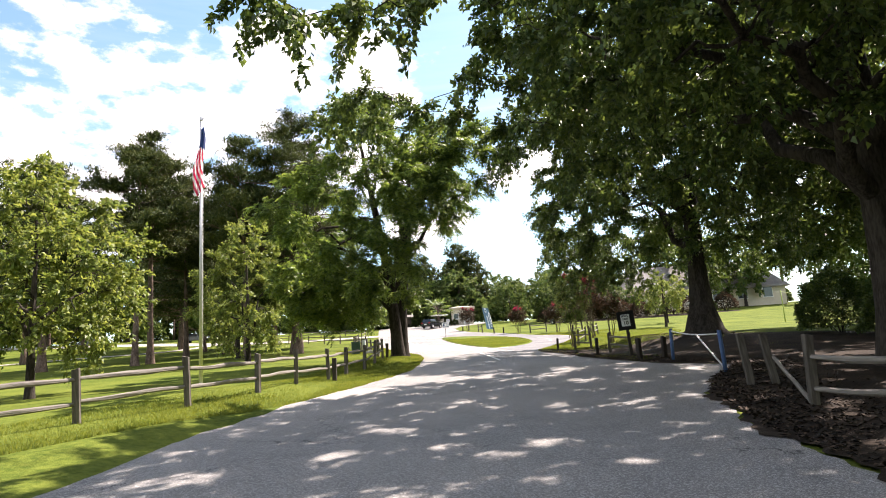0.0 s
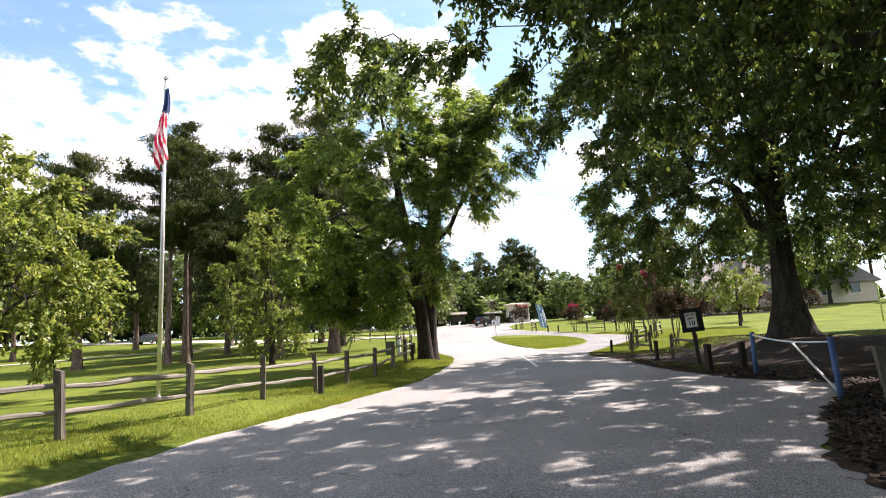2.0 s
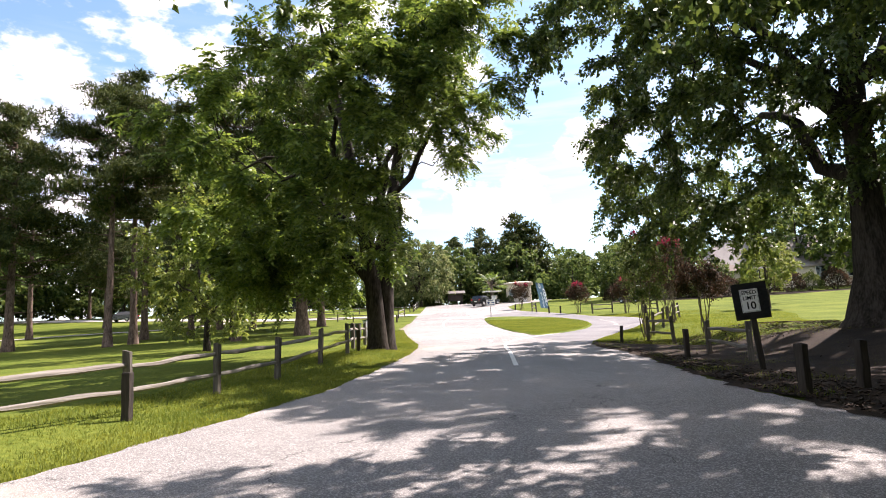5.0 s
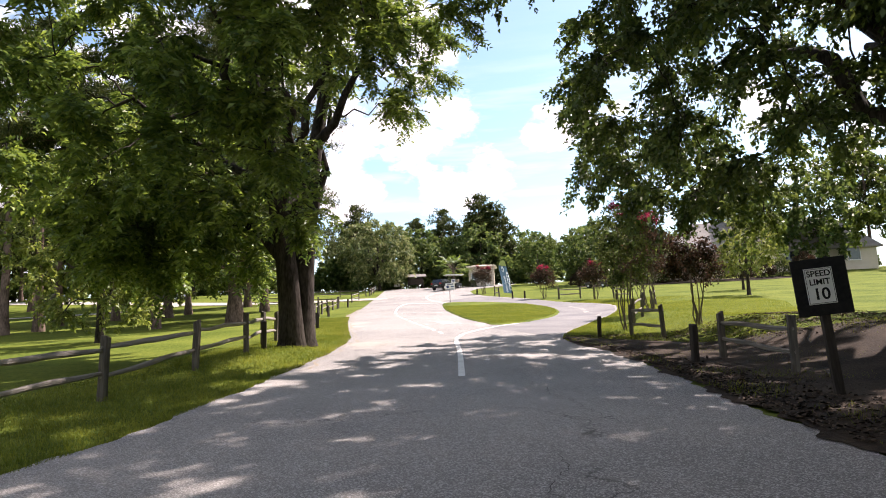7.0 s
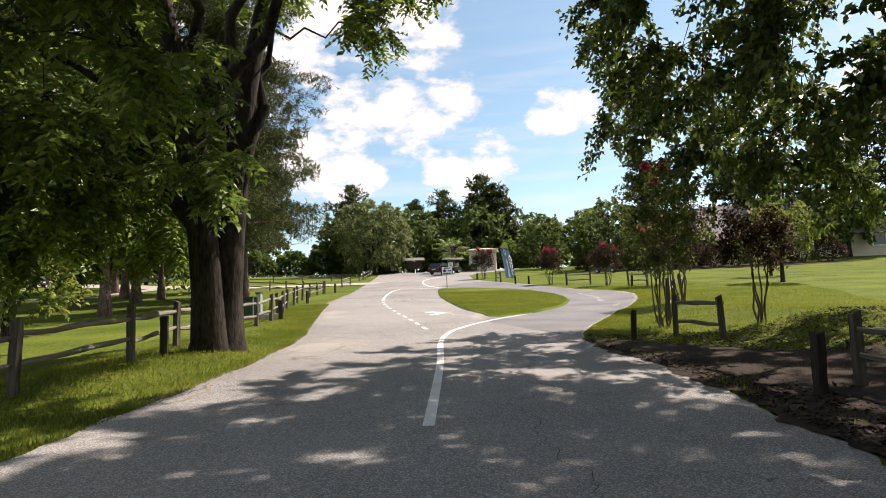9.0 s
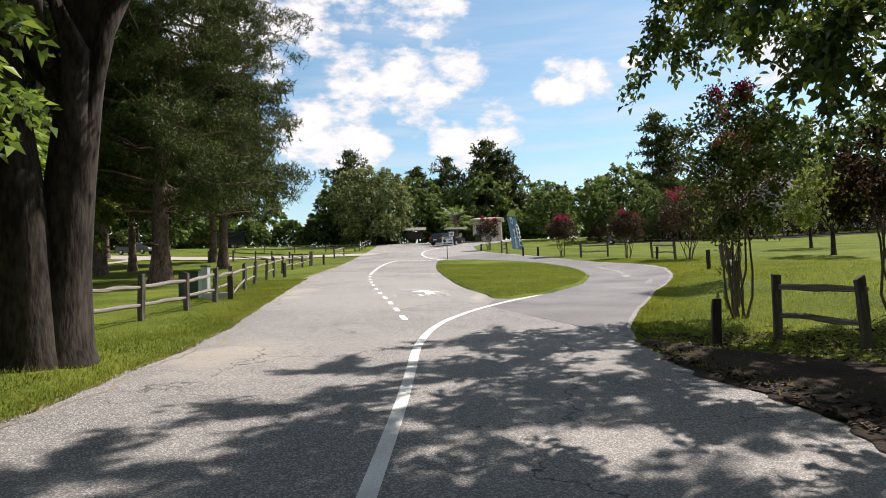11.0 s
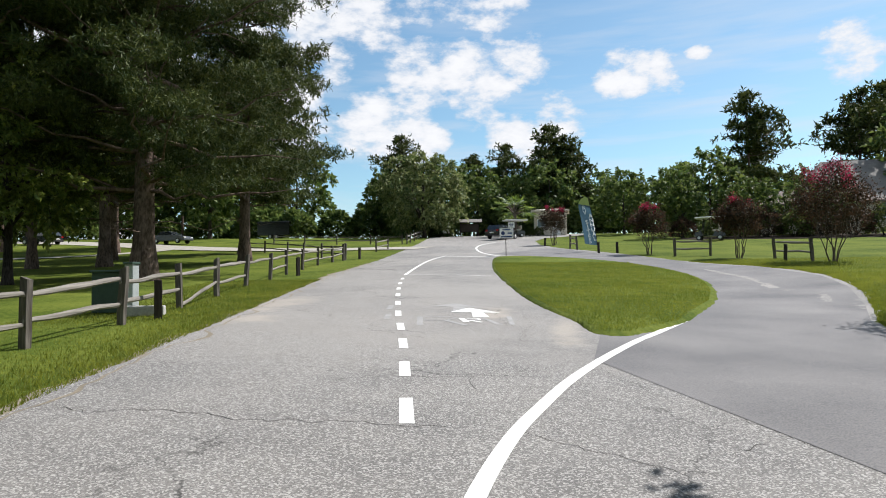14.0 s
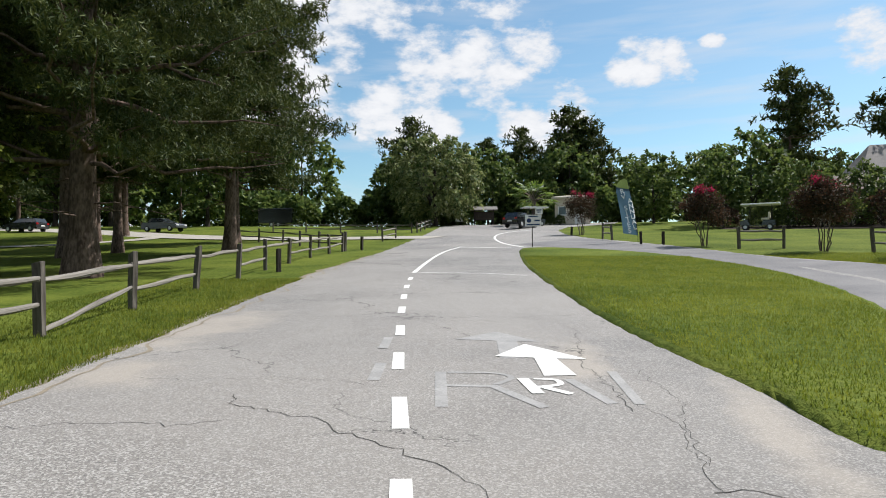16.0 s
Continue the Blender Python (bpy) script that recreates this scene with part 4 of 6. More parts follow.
# east side
rail_fence([(5.65, 12.5), (6.05, 12.35), (5.2, 9.6), (5.9, 7.2), (6.6, 4.6)], "weathered split rail fence with leaning posts in the oak's shade", heights=(0.3, 0.7), lean=((0, 0, -5), (1, 0, -8)), missing=((0, 0), (0, 1), (1, 1)), fallen=((1, 0, 0.55, 0.04),))
rail_fence([(7.8, 28.3), (7.6, 31.0)], "single bay of split rail fence on leaf litter", heights=(0.42, 0.8))
rail_fence([(8.0, 36.85), (7.3, 38.0)], "single bay of split rail fence beside a myrtle", heights=(0.4, 0.82))
rail_fence([(8.5, 42.9), (9.8, 46.8)], "bay of split rail fence with grey rails", heights=(0.42, 0.82), tall=1.05)
rail_fence([(11.6, 51.7), (12.9, 56.2)], "leaning bay of split rail fence", heights=(0.42, 0.82), lean=((0, 0, -7), (1, 0, -5)))
rail_fence([(12.9, 68.3), (13.5, 65.5)], "bay of split rail fence on the far lawn")
rail_fence([(9.1, 72.3), (10.8, 71.7)], "bay of split rail fence beyond the loop")
rail_fence([(3.9, 84.8), (4.3, 82.2)], "bay of split rail fence near the entrance")
for k, (x, y, t) in enumerate(((-3.85, 21.6, 1.0), (-3.3, 34.2, 1.0), (-5.1, 46.75, 1.0), (-8.0, 60.9, 1.0), (-9.7, 75.4, 1.0), (6.2, 37.5, 0.95), (6.9, 30.6, 1.1), (6.27, 21.7, 1.0),
                               (11.8, 54.7, 1.1), (12.65, 66.2, 1.0), (5.4, 77.1, 0.95), (6.5, 76.8, 0.95), (7.2, 22.0, 1.0), (2.0, 90.5, 0.9))):
    bollard(x, y, k, t, rng.uniform(-4, 4), rng.uniform(-4, 4))

# ---- shrubs, myrtles and woods ----


def myrtle(seed, tall, spread, stems, clumps, leaves, leafmat, blossoms=0.3, leaf=0.11, mid=0.68, deep=0.33):
    """A crape myrtle: many slim stems from one foot, leaves above, blossom at the top."""
    r = np.random.default_rng(seed)
    woods_, heads = [], []
    for k in range(stems):
        a = 2 * np.pi * (k + r.uniform(-0.3, 0.3)) / stems
        q = np.array([np.cos(a) * spread * r.uniform(0.25, 0.7), np.sin(a) * spread * r.uniform(0.25, 0.7), tall * r.uniform(0.6, 0.85)])
        line = bent((np.cos(a) * 0.12, np.sin(a) * 0.12, -0.1), q, r, -0.03, 7, 0.02)
        w = Wood()
        w.tube(line, np.linspace(0.027, 0.010, 7), 6)
        heads.append(line)
        woods_.append(w)
    pts = shell_points(r, clumps, (0, 0, tall * mid), (spread, spread, tall * deep), 0.3, -0.8, 1.0)
    for p in pts:
        o = int(np.argmin([np.min(np.linalg.norm(h - p, axis=1)) for h in heads]))
        h = heads[o]
        j = int(np.argmin(np.linalg.norm(h - p, axis=1)))
        woods_[o].tube(bent(h[max(j, 2)], p, r, 0.05, 4, 0.04), [0.012, 0.01, 0.008, 0.005], 4)
    per = leaves // len(pts)
    pos = np.repeat(pts, per, 0) + r.normal(0, 1, (len(pts) * per, 3)) * np.array([0.22, 0.22, 0.19]) * (spread / 1.2)
    axis = r.normal(size=pos.shape) + np.array([0, 0, 0.2])
    meshes = [leaf_mesh("foliage", pos, axis, leaf, 0.6, leafmat, r)]
    if blossoms:
        top = pts[np.argsort(-(pts[:, 2] + 0.5 * np.linalg.norm(pts[:, :2], axis=1)))[: max(2, int(len(pts) * blossoms))]]
        per = 190
        pos = np.repeat(top, per, 0) + np.array([0, 0, 0.2]) + r.normal(0, 1, (len(top) * per, 3)) * np.array([0.12, 0.12, 0.14]) * (spread / 1.2)
        meshes.append(leaf_mesh("blossom", pos, r.normal(size=pos.shape), 0.06, 0.9, BLOSSOM, r))
    return [w.mesh("stem", PALEBARK) for w in woods_] + meshes



MY = "crape myrtles"
my_big = myrtle(41, 4.5, 0.85, 7, 34, 4400, MYRTLELEAF, 0.14, mid=0.64, deep=0.38)
plant("crape_myrtle", my_big, 7.85, 41.0, 0, "slim-stemmed crape myrtle with fading pink blossom by the fence", "crape myrtle", MY, names=None)
my_dark = myrtle(42, 3.3, 0.75, 6, 18, 3000, BRONZELEAF, 0)
plant("crape_myrtle", my_dark, 9.85, 39.3, 0, "small dark-leaved crape myrtle with bare stems", "crape myrtle", MY, names=None)
my_near = myrtle(43, 4.6, 1.25, 8, 28, 5200, BRONZELEAF, 0.16)
plant("crape_myrtle", my_near, 10.9, 49.5, 0, "dark crape myrtle with deep red blossom beside the loop", "crape myrtle", MY, names=None)
my_red = myrtle(45, 3.9, 1.5, 8, 32, 6000, BRONZELEAF, 0.22)
plant("crape_myrtle", my_red, 14.2, 65.2, 0, "crape myrtle covered in deep red blossom", "crape myrtle", MY, names=None)
my_mid = myrtle(46, 2.9, 1.0, 7, 24, 4000, BRONZELEAF, 0.2)
plant("crape_myrtle", my_mid, 8.1, 74.6, 0, "small crape myrtle with red blossom beyond the loop", "crape myrtle", MY, names=None)
my_brown = myrtle(47, 3.0, 1.05, 7, 24, 4500, BRONZELEAF, 0.06)
plant("crape_myrtle", my_brown, 11.75, 69.9, 0, "bronze-leaved crape myrtle on the lawn", "crape myrtle", MY, names=None)
plant("crape_myrtle", my_mid, 2.8, 91.5, 90, "crape myrtle with red blossom near the entrance", "crape myrtle", MY, names=None, scale=1.1)
lawn_tree = broad_tree("young_tree", 48, 5.0, 0.11, (0, 0, 3.3), (2.1, 2.1, 1.9), 40, 9000, 0.15, 0.5, OAKBARK, LIMELEAF, fork_z=0.9, clump_r=0.6, twigs=7, low=-0.7, limbs=5)
plant("young_tree", lawn_tree, 21.4, 63.8, 0, "small yellow-green tree on the open lawn")
plant("young_tree", lawn_tree, 24.8, 73.3, 120, "small yellow-green tree on the open lawn", scale=0.85)


def shrub(seed, rx, rz, n, leaf, mat):
    """A dense rounded bush: leaves through an uneven mound, on short stems."""
    r = np.random.default_rng(seed)
    d = unit(r.normal(size=(n, 3)))
    d[:, 2] = np.abs(d[:, 2]) * 1.1 - 0.25
    lump = 1 + 0.13 * np.sin(d[:, 0] * 5 + seed) * np.cos(d[:, 1] * 6) + 0.08 * np.sin(d[:, 2] * 11 + d[:, 0] * 7)
    pos = d * np.array([rx, rx, rz]) * (lump * r.uniform(0.6, 1.0, n) ** 0.4)[:, None] + np.array([0, 0, rz * 0.38])
    pos[:, 2] = np.maximum(pos[:, 2], 0.03)
    w = Wood()
    for k in range(7):
        a = 2 * np.pi * k / 7
        w.tube(bent((np.cos(a) * 0.06, np.sin(a) * 0.06, -0.1), (np.cos(a) * rx * 0.6, np.sin(a) * rx * 0.6, rz * 0.8), r, 0, 4, 0.05), np.linspace(0.03, 0.01, 4), 5)
    return w.mesh("trunk", OAKBARK), leaf_mesh("foliage", pos, d + r.normal(size=d.shape) * 0.7, leaf, 0.6, mat, r)


ST = ("trunk", "foliage")
dark_bush = shrub(51, 1.9, 2.6, 14000, 0.14, OAKLEAF)
plant("shrub", dark_bush, 14.8, 24.6, 0, "large dark evergreen bush beneath the oak", "shrub", names=ST, scale=0.75)
plant("shrub", dark_bush, 16.2, 22.4, 100, "large dark evergreen bush beneath the oak", "shrub", names=ST, scale=0.9)
red_bush = shrub(52, 0.95, 1.3, 2000, 0.13, BRONZELEAF)
green_bush = shrub(53, 0.9, 1.2, 2000, 0.13, MYRTLELEAF)
for k, (x, y, s) in enumerate(((17.6, 97.5, 1.0), (19.6, 97.2, 1.05), (21.6, 97.0, 1.15), (23.8, 96.6, 1.2), (26.0, 96.2, 1.25), (28.4, 96, 1.2), (31, 96.2, 1.3), (33.6, 96.8, 1.2), (36.4, 97.5, 1.3), (39.4, 98.5, 1.2), (42.6, 99, 1.3), (14.8, 98.5, 0.9))):
    plant("shrub", (green_bush, red_bush)[(k > 1) * (k % 3 > 0)], x, y, 60 * k, ("rounded green shrub", "rounded red-brown shrub")[(k > 1) * (k % 3 > 0)] + " in the house's mulched bed", "shrub", "house bed shrubs", scale=s * 1.35, names=ST)

magnolia = broad_tree("magnolia", 61, 12.2, 0.3, (0, 0, 6.3), (5.9, 5.5, 5.9), 110, 17000, 0.42, 0.45, OAKBARK, GLOSSLEAF, fork_z=1.0, clump_r=1.15, twigs=8, low=-0.9, limbs=8, droop=0.4)
plant("magnolia_tree", magnolia, -13.6, 117.5, 0, "large round magnolia with glossy light leaves", "magnolia")
woods = [broad_tree("tree", 70 + k, 12.5, 0.22, (0, 0, 7.2), (4.6 + 0.4 * k, 4.6, 5.6), 64, 3400, 0.70, 0.62, OAKBARK, WOODLEAF, fork_z=2.0, clump_r=1.15, twigs=6, low=-0.9, limbs=6, lite=True) for k in range(3)]
tall_pine = pine_tree(80, 18.0, 0.28, 5.0, 4.9, 15, 1900, 0.75, width=0.34)
thin_pine = pine_tree(81, 17.0, 0.24, 8.0, 3.6, 11, 1300, 0.72, width=0.28)
WOODS = "woods behind the park"
r_w = np.random.default_rng(5)
spots = []
for x in np.arange(-24, 62, 5.2):
    spots.append((x + r_w.uniform(-1.5, 1.5), 131 + abs(x + 6) * 0.04 + r_w.uniform(-2, 3), r_w.uniform(0.7, 0.95) if x < 4 else r_w.uniform(0.52, 0.74)))
    spots.append((x + 2.6 + r_w.uniform(-1.5, 1.5), 141 + r_w.uniform(-3, 3), r_w.uniform(0.85, 1.1) if x < 4 else r_w.uniform(0.7, 0.88)))
for a in np.arange(-66, -20, 3.1):
    d = r_w.uniform(118, 138)
    spots.append((2 + d * math.sin(radians(a)), 8 + d * math.cos(radians(a)), r_w.uniform(1.0, 1.4)))
for a in np.arange(22, 66, 3.6):
    d = r_w.uniform(112, 128)
    spots.append((2 + d * math.sin(radians(a)), 8 + d * math.cos(radians(a)), r_w.uniform(1.0, 1.3)))
for k, (x, y, s) in enumerate(spots):
    if -20 < x < 8 and y < 128:
        continue
    kind_ = k % 7
    if kind_ in (2, 5):
        plant("pine_tree", (tall_pine, thin_pine)[kind_ == 5], x, y + 3, 51 * k, "dark pine at the edge of the woods", "pine", WOODS, scale=0.92 * s)
    else:
        plant("woodland_tree", woods[k % 3], x, y, 37 * k, "green broadleaf tree at the edge of the woods", "tree", WOODS, scale=s)
for x, y, s, k in ((15.2, 101, 0.5, 0), (19.0, 106, 0.66, 1), (11, 112, 0.55, 1), (21.5, 98.5, 0.42, 2), (25.5, 99.5, 0.40, 0), (29.0, 101.5, 0.36, 1)):
    plant("garden_tree", woods[k], x, y, 83 * x, "dark green tree in the house's garden", "tree", scale=s)
for x, y, s in ((2.6, 136, 0.98), (5.2, 137, 0.9), (26.5, 118, 0.92), (43, 127, 1.02), (-4.5, 146, 0.95), (-19, 128, 0.85), (49, 133, 1.15)):
    plant("pine_tree", tall_pine, x, y, 13 * x, "tall pine above the far woods", "pine", WOODS, scale=s)


thicket = shrub(54, 2.6, 3.0, 2100, 0.52, WOODLEAF)
r_t = np.random.default_rng(9)
for k in range(44):
    a = -60 + 122 * k / 43 + r_t.uniform(-0.5, 0.5)
    d = 122 + r_t.uniform(-3, 6) + (14 if a < -18 else 0)
    x, y = 2 + d * math.sin(radians(a)), 8 + d * math.cos(radians(a))
    if a > 13:
        x, y = x * 1.05, y + 6
    plant("thicket_shrub", thicket, x, y, 47 * k, "dense green undergrowth at the edge of the woods", "shrub", "undergrowth", scale=r_t.uniform(1.0, 1.7) * (0.65 if a > 8 else 1), names=ST)
for k in range(14):
    a = -62 + 44 * k / 13
    d = 150 + r_t.uniform(-6, 8)
    plant("woodland_tree", woods[k % 3], 2 + d * math.sin(radians(a)), 8 + d * math.cos(radians(a)), 71 * k, "green broadleaf tree at the edge of the woods", "tree", WOODS, scale=r_t.uniform(1.2, 1.6))


# unseen trees added behind and beside the lane's start to block skylight
for k, (x, y, sc) in enumerate(((17.5, 0.5, 1.25), (25, 11, 1.3), (27.5, 24, 1.3), (12, -9, 1.3), (3, -17, 1.3), (-9, -15, 1.3), (-18, -5, 1.2), (22, 2, 1.4), (33, 17, 1.4), (20, -12, 1.4), (-4, -26, 1.4), (9, -24, 1.4))):
    plant("lane_tree", woods[k % 3], x, y, 59 * k, "unseen broadleaf tree added to block skylight over the lane", "tree", "lane trees", scale=sc)


def palm(seed):
    r = np.random.default_rng(seed)
    w = Wood()
    w.tube([(0, 0, -0.1), (0.05, 0, 1.0), (0, 0.05, 2.1)], [0.22, 0.19, 0.17], 10)
    pos, axis = [], []
    for k in range(34):
        a, e = r.uniform(0, 2 * np.pi), r.uniform(-0.35, 1.2)
        d = np.array([np.cos(a) * np.cos(e), np.sin(a) * np.cos(e), np.sin(e)])
        hub = np.array([0, 0, 2.1]) + d * r.uniform(0.9, 1.4)
        w.tube([(0, 0, 2.0), hub * 0.5 + np.array([0, 0, 1.1]), hub], [0.025, 0.02, 0.015], 4)
        side = unit(np.cross(d, (0, 0, 1.0)))
        up = np.cross(side, d)
        for b in np.linspace(-1.5, 1.5, 15):
            pos.append(hub)
            axis.append(d * np.cos(b) + side * np.sin(b) - up * 0.15 - np.array([0, 0, 0.18]))
    return w.mesh("trunk", PALEBARK), leaf_mesh("fronds", np.array(pos), np.array(axis), 0.85, 0.09, PECANLEAF, r)


plant("palm_tree", palm(90), -1.6, 112.6, 0, "short fan palm beside the gatehouse", "palm", names=("trunk", "fronds"), scale=1.35)
plant("shrub", green_bush, 0.2, 112.2, 0, "low clipped hedge before the gatehouse", "hedge", names=ST, scale=0.7)
plant("shrub", green_bush, 1.2, 112.0, 60, "low clipped hedge before the gatehouse", "hedge", names=ST, scale=0.7)

# ---- road markings ----


def strip(name, pts, wid, mat, label, lift=0.0165, smooth_steps=6, clip=-3.5):
    """A painted line through the given places."""
    p = np.array(pts, float)
    if smooth_steps and len(p) > 2:
        t = np.arange(len(p))
        tt = np.linspace(0, len(p) - 1, (len(p) - 1) * smooth_steps + 1)
        q = []
        for s in tt:
            i = min(int(s), len(p) - 2)
            u = s - i
            a, b, c, d = p[max(i - 1, 0)], p[i], p[i + 1], p[min(i + 2, len(p) - 1)]
            q.append(0.5 * (2 * b + (c - a) * u + (2 * a - 5 * b + 4 * c - d) * u * u + (3 * b - a - 3 * c + d) * u ** 3))
        p = np.array(q)
    d = unit(np.gradient(p, axis=0))
    s = np.column_stack([d[:, 1], -d[:, 0]]) * wid / 2
    l, r_ = p - s, p + s
    v = np.empty((len(p) * 2, 3))
    v[0::2, :2], v[1::2, :2] = l, r_
    v[:, 2] = height(np.clip(v[:, 0], clip, 99), v[:, 1]) + lift
    i = np.arange(len(p) - 1) * 2
    me = mesh_of(name, v, np.stack([i, i + 1, i + 3, i + 2], 1), mat)
    return tagged(new(name, me), label, "road marking", "road markings", "structure")


def patch(name, pts, mat, label, lift=0.020):
    v = np.array([(x, y, hz(max(x, -3.5), y) + lift) for x, y in pts])
    me = bpy.data.meshes.new(name)
    me.from_pydata([tuple(p) for p in v], [], [tuple(range(len(pts)))])
    me.materials.append(mat)
    return tagged(new(name, me), label, "road marking", "road markings", "structure")


strip("solid_line", [(2.19, 28.9), (2.08, 31.6), (1.98, 33.7), (1.86, 35.5), (1.78, 36.6), (1.75, 37.6), (1.77, 38.6), (1.84, 39.5), (1.97, 40.4), (2.14, 41.15), (2.38, 42.1), (2.68, 43.05), (3.06, 44.1), (3.48, 45.15), (3.9, 46.05), (4.3, 46.95), (4.62, 47.65)], 0.125, WHITEPAINT, "white painted line curving into the loop", 0.0195)
DASH = np.array([(1.3, 39.7), (1.12, 40.46), (0.735, 42.12), (0.34, 43.8), (-0.06, 45.4), (-0.52, 47.15), (-0.96, 49.0), (-1.46, 51.1), (-1.9, 53.05), (-2.4, 55.4), (-2.75, 57.2), (-3.15, 59.5)])
for y0 in (40.44, 42.10, 43.76, 45.38, 47.12, 48.98, 51.06, 53.04, 55.1, 57.3):
    strip("lane_dash", [(np.interp(y, DASH[:, 1], DASH[:, 0]), y) for y in np.linspace(y0, y0 + 0.78, 4)], 0.12, WHITEPAINT, "short white dash of the lane line", smooth_steps=0)
for y0, x0 in ((46.65, -0.62), (48.1, -0.93)):
    strip("worn_dash", [(x0, y0), (x0 - 0.12, y0 + 0.7)], 0.11, WORNPAINT, "worn grey dash of an older lane line", smooth_steps=0)
strip("solid_line", [(-3.2, 59.7), (-3.8, 64.5), (-4.3, 69.5), (-4.5, 73.5), (-4.35, 76.8)], 0.14, WHITEPAINT, "white painted line at the lane's edge")
strip("stop_line", [(-4.35, 76.6), (-2.6, 75.6), (-0.9, 74.8)], 0.22, WHITEPAINT, "white stop line across the lane")
strip("thin_line", [(-3.15, 59.8), (-1.5, 59.4), (0.15, 59.0)], 0.07, WHITEPAINT, "thin white line across the lane")
strip("solid_line", [(-0.7, 75.4), (-2.2, 80), (-3.3, 86), (-3.8, 91.5), (-3.6, 96), (-2.6, 99.5), (-1.2, 101)], 0.16, WHITEPAINT, "white painted line bending to the entrance")
# two arrows and letters, new paint over old
patch("arrow_marking", [(0.60, 48.76), (1.29, 48.06), (0.97, 48.01), (1.16, 47.28), (0.86, 47.18), (0.74, 47.99), (0.33, 47.97)], WHITEPAINT, "white turn arrow painted on the asphalt", 0.0185)
patch("arrow_marking", [(0.19, 49.56), (0.79, 48.97), (0.50, 48.93), (0.64, 47.97), (0.39, 47.90), (0.26, 48.90), (-0.24, 48.87)], WORNPAINT, "worn older turn arrow beside the new one", 0.0155)
for pts, w_, mat in (([(-0.10, 47.12), (0.12, 45.96)], 0.10, WORNPAINT), ([(0.01, 46.61), (0.46, 46.70)], 0.07, WORNPAINT), ([(-0.03, 47.11), (0.39, 47.19), (0.57, 47.05), (0.46, 46.76)], 0.06, WORNPAINT), ([(0.42, 46.72), (0.89, 46.13)], 0.10, WORNPAINT),
                      ([(0.67, 47.04), (0.83, 46.53)], 0.11, WHITEPAINT), ([(0.77, 47.04), (0.96, 47.05), (1.00, 46.88), (0.81, 46.74)], 0.06, WHITEPAINT), ([(0.87, 46.75), (1.10, 46.58)], 0.08, WHITEPAINT),
                      ([(1.08, 47.11), (1.41, 46.36)], 0.10, WORNPAINT), ([(1.49, 47.53), (1.62, 46.40)], 0.09, WORNPAINT)):
    strip("letter_stroke", pts, w_, mat, "stroke of a stencilled letter on the road", 0.0160 if mat is WORNPAINT else 0.0185, 0 if len(pts) < 3 else 5)
# newer, smoother asphalt on the loop, and the seams and cracks of the old surface
def ribbon(name, left, right, mat, label, lift, kind_="road surface"):
    a, b = np.array(left, float), np.array(right, float)
    t = np.linspace(0, len(a) - 1, len(a) * 8)
    k = np.arange(len(a))
    a = np.column_stack([np.interp(t, k, a[:, 0]), np.interp(t, k, a[:, 1])])
    b = np.column_stack([np.interp(t, k, b[:, 0]), np.interp(t, k, b[:, 1])])
    u = np.linspace(0, 1, 7)[None, :, None]
    p = a[:, None] * (1 - u) + b[:, None] * u
    v = np.dstack([p, height(np.clip(p[..., 0], -3.5, 99), p[..., 1]) + lift]).reshape(-1, 3)
    i = (np.arange(len(t) - 1)[:, None] * 7 + np.arange(6)[None]).ravel()
    return tagged(new(name, mesh_of(name, v, np.stack([i, i + 1, i + 8, i + 7], 1), mat)), label, kind_, kind="structure")


ribbon("loop_surface", [(2.75, 43.5), (3.0, 45.7), (4.0, 46.7), (5.0, 48.9), (5.9, 51.7), (6.7, 54.7), (7.2, 57.6), (7.3, 60.5), (6.9, 63.6), (5.5, 67.5), (2.6, 72.6), (0.2, 75.9), (-1.5, 79)],
       [(5.1, 38.1), (5.35, 39.8), (6.05, 42.4), (7.05, 45.4), (7.8, 47.9), (8.95, 50.7), (10.05, 54), (10.7, 57.5), (10.45, 62.8), (8.75, 68), (6.6, 75), (4.4, 80.5), (2.5, 85.5)], SMOOTHASPHALT, "darker smooth asphalt on the loop road", 0.0160)
EY = np.arange(30, 70, 0.08)
EX = np.interp(EY, LEFT_Y, LEFT_X)
wash = 0.16 + 0.24 * np.clip(np.sin(EY * 1.3) * np.sin(EY * 0.47) + 0.5 * np.sin(EY * 3.7 + 1), 0, 1)
sheet("sandy_edge", EY, EX - 0.16 - 0.6 * wash, EX + wash, 0.0150, SAND, 6, 0.07, fall=0.03, label="pale sandy dirt along the broken edge of the asphalt", category="sandy edge")


def crack(p, q, wid, seed):
    r = np.random.default_rng(seed)
    n = max(6, int(math.dist(p, q) / 0.07))
    t = np.linspace(0, 1, n)[:, None]
    line = np.array(p) * (1 - t) + np.array(q) * t
    d = unit(np.array(q, float) - np.array(p, float))
    off = np.cumsum(r.normal(0, 0.03, n)) + r.normal(0, 0.018, n)
    off = off - np.linspace(off[0], off[-1], n)
    line = line + np.outer(off, (-d[1], d[0]))
    strip("road_crack", line, wid, TAR, "thin dark crack in the asphalt", 0.0150, 0)


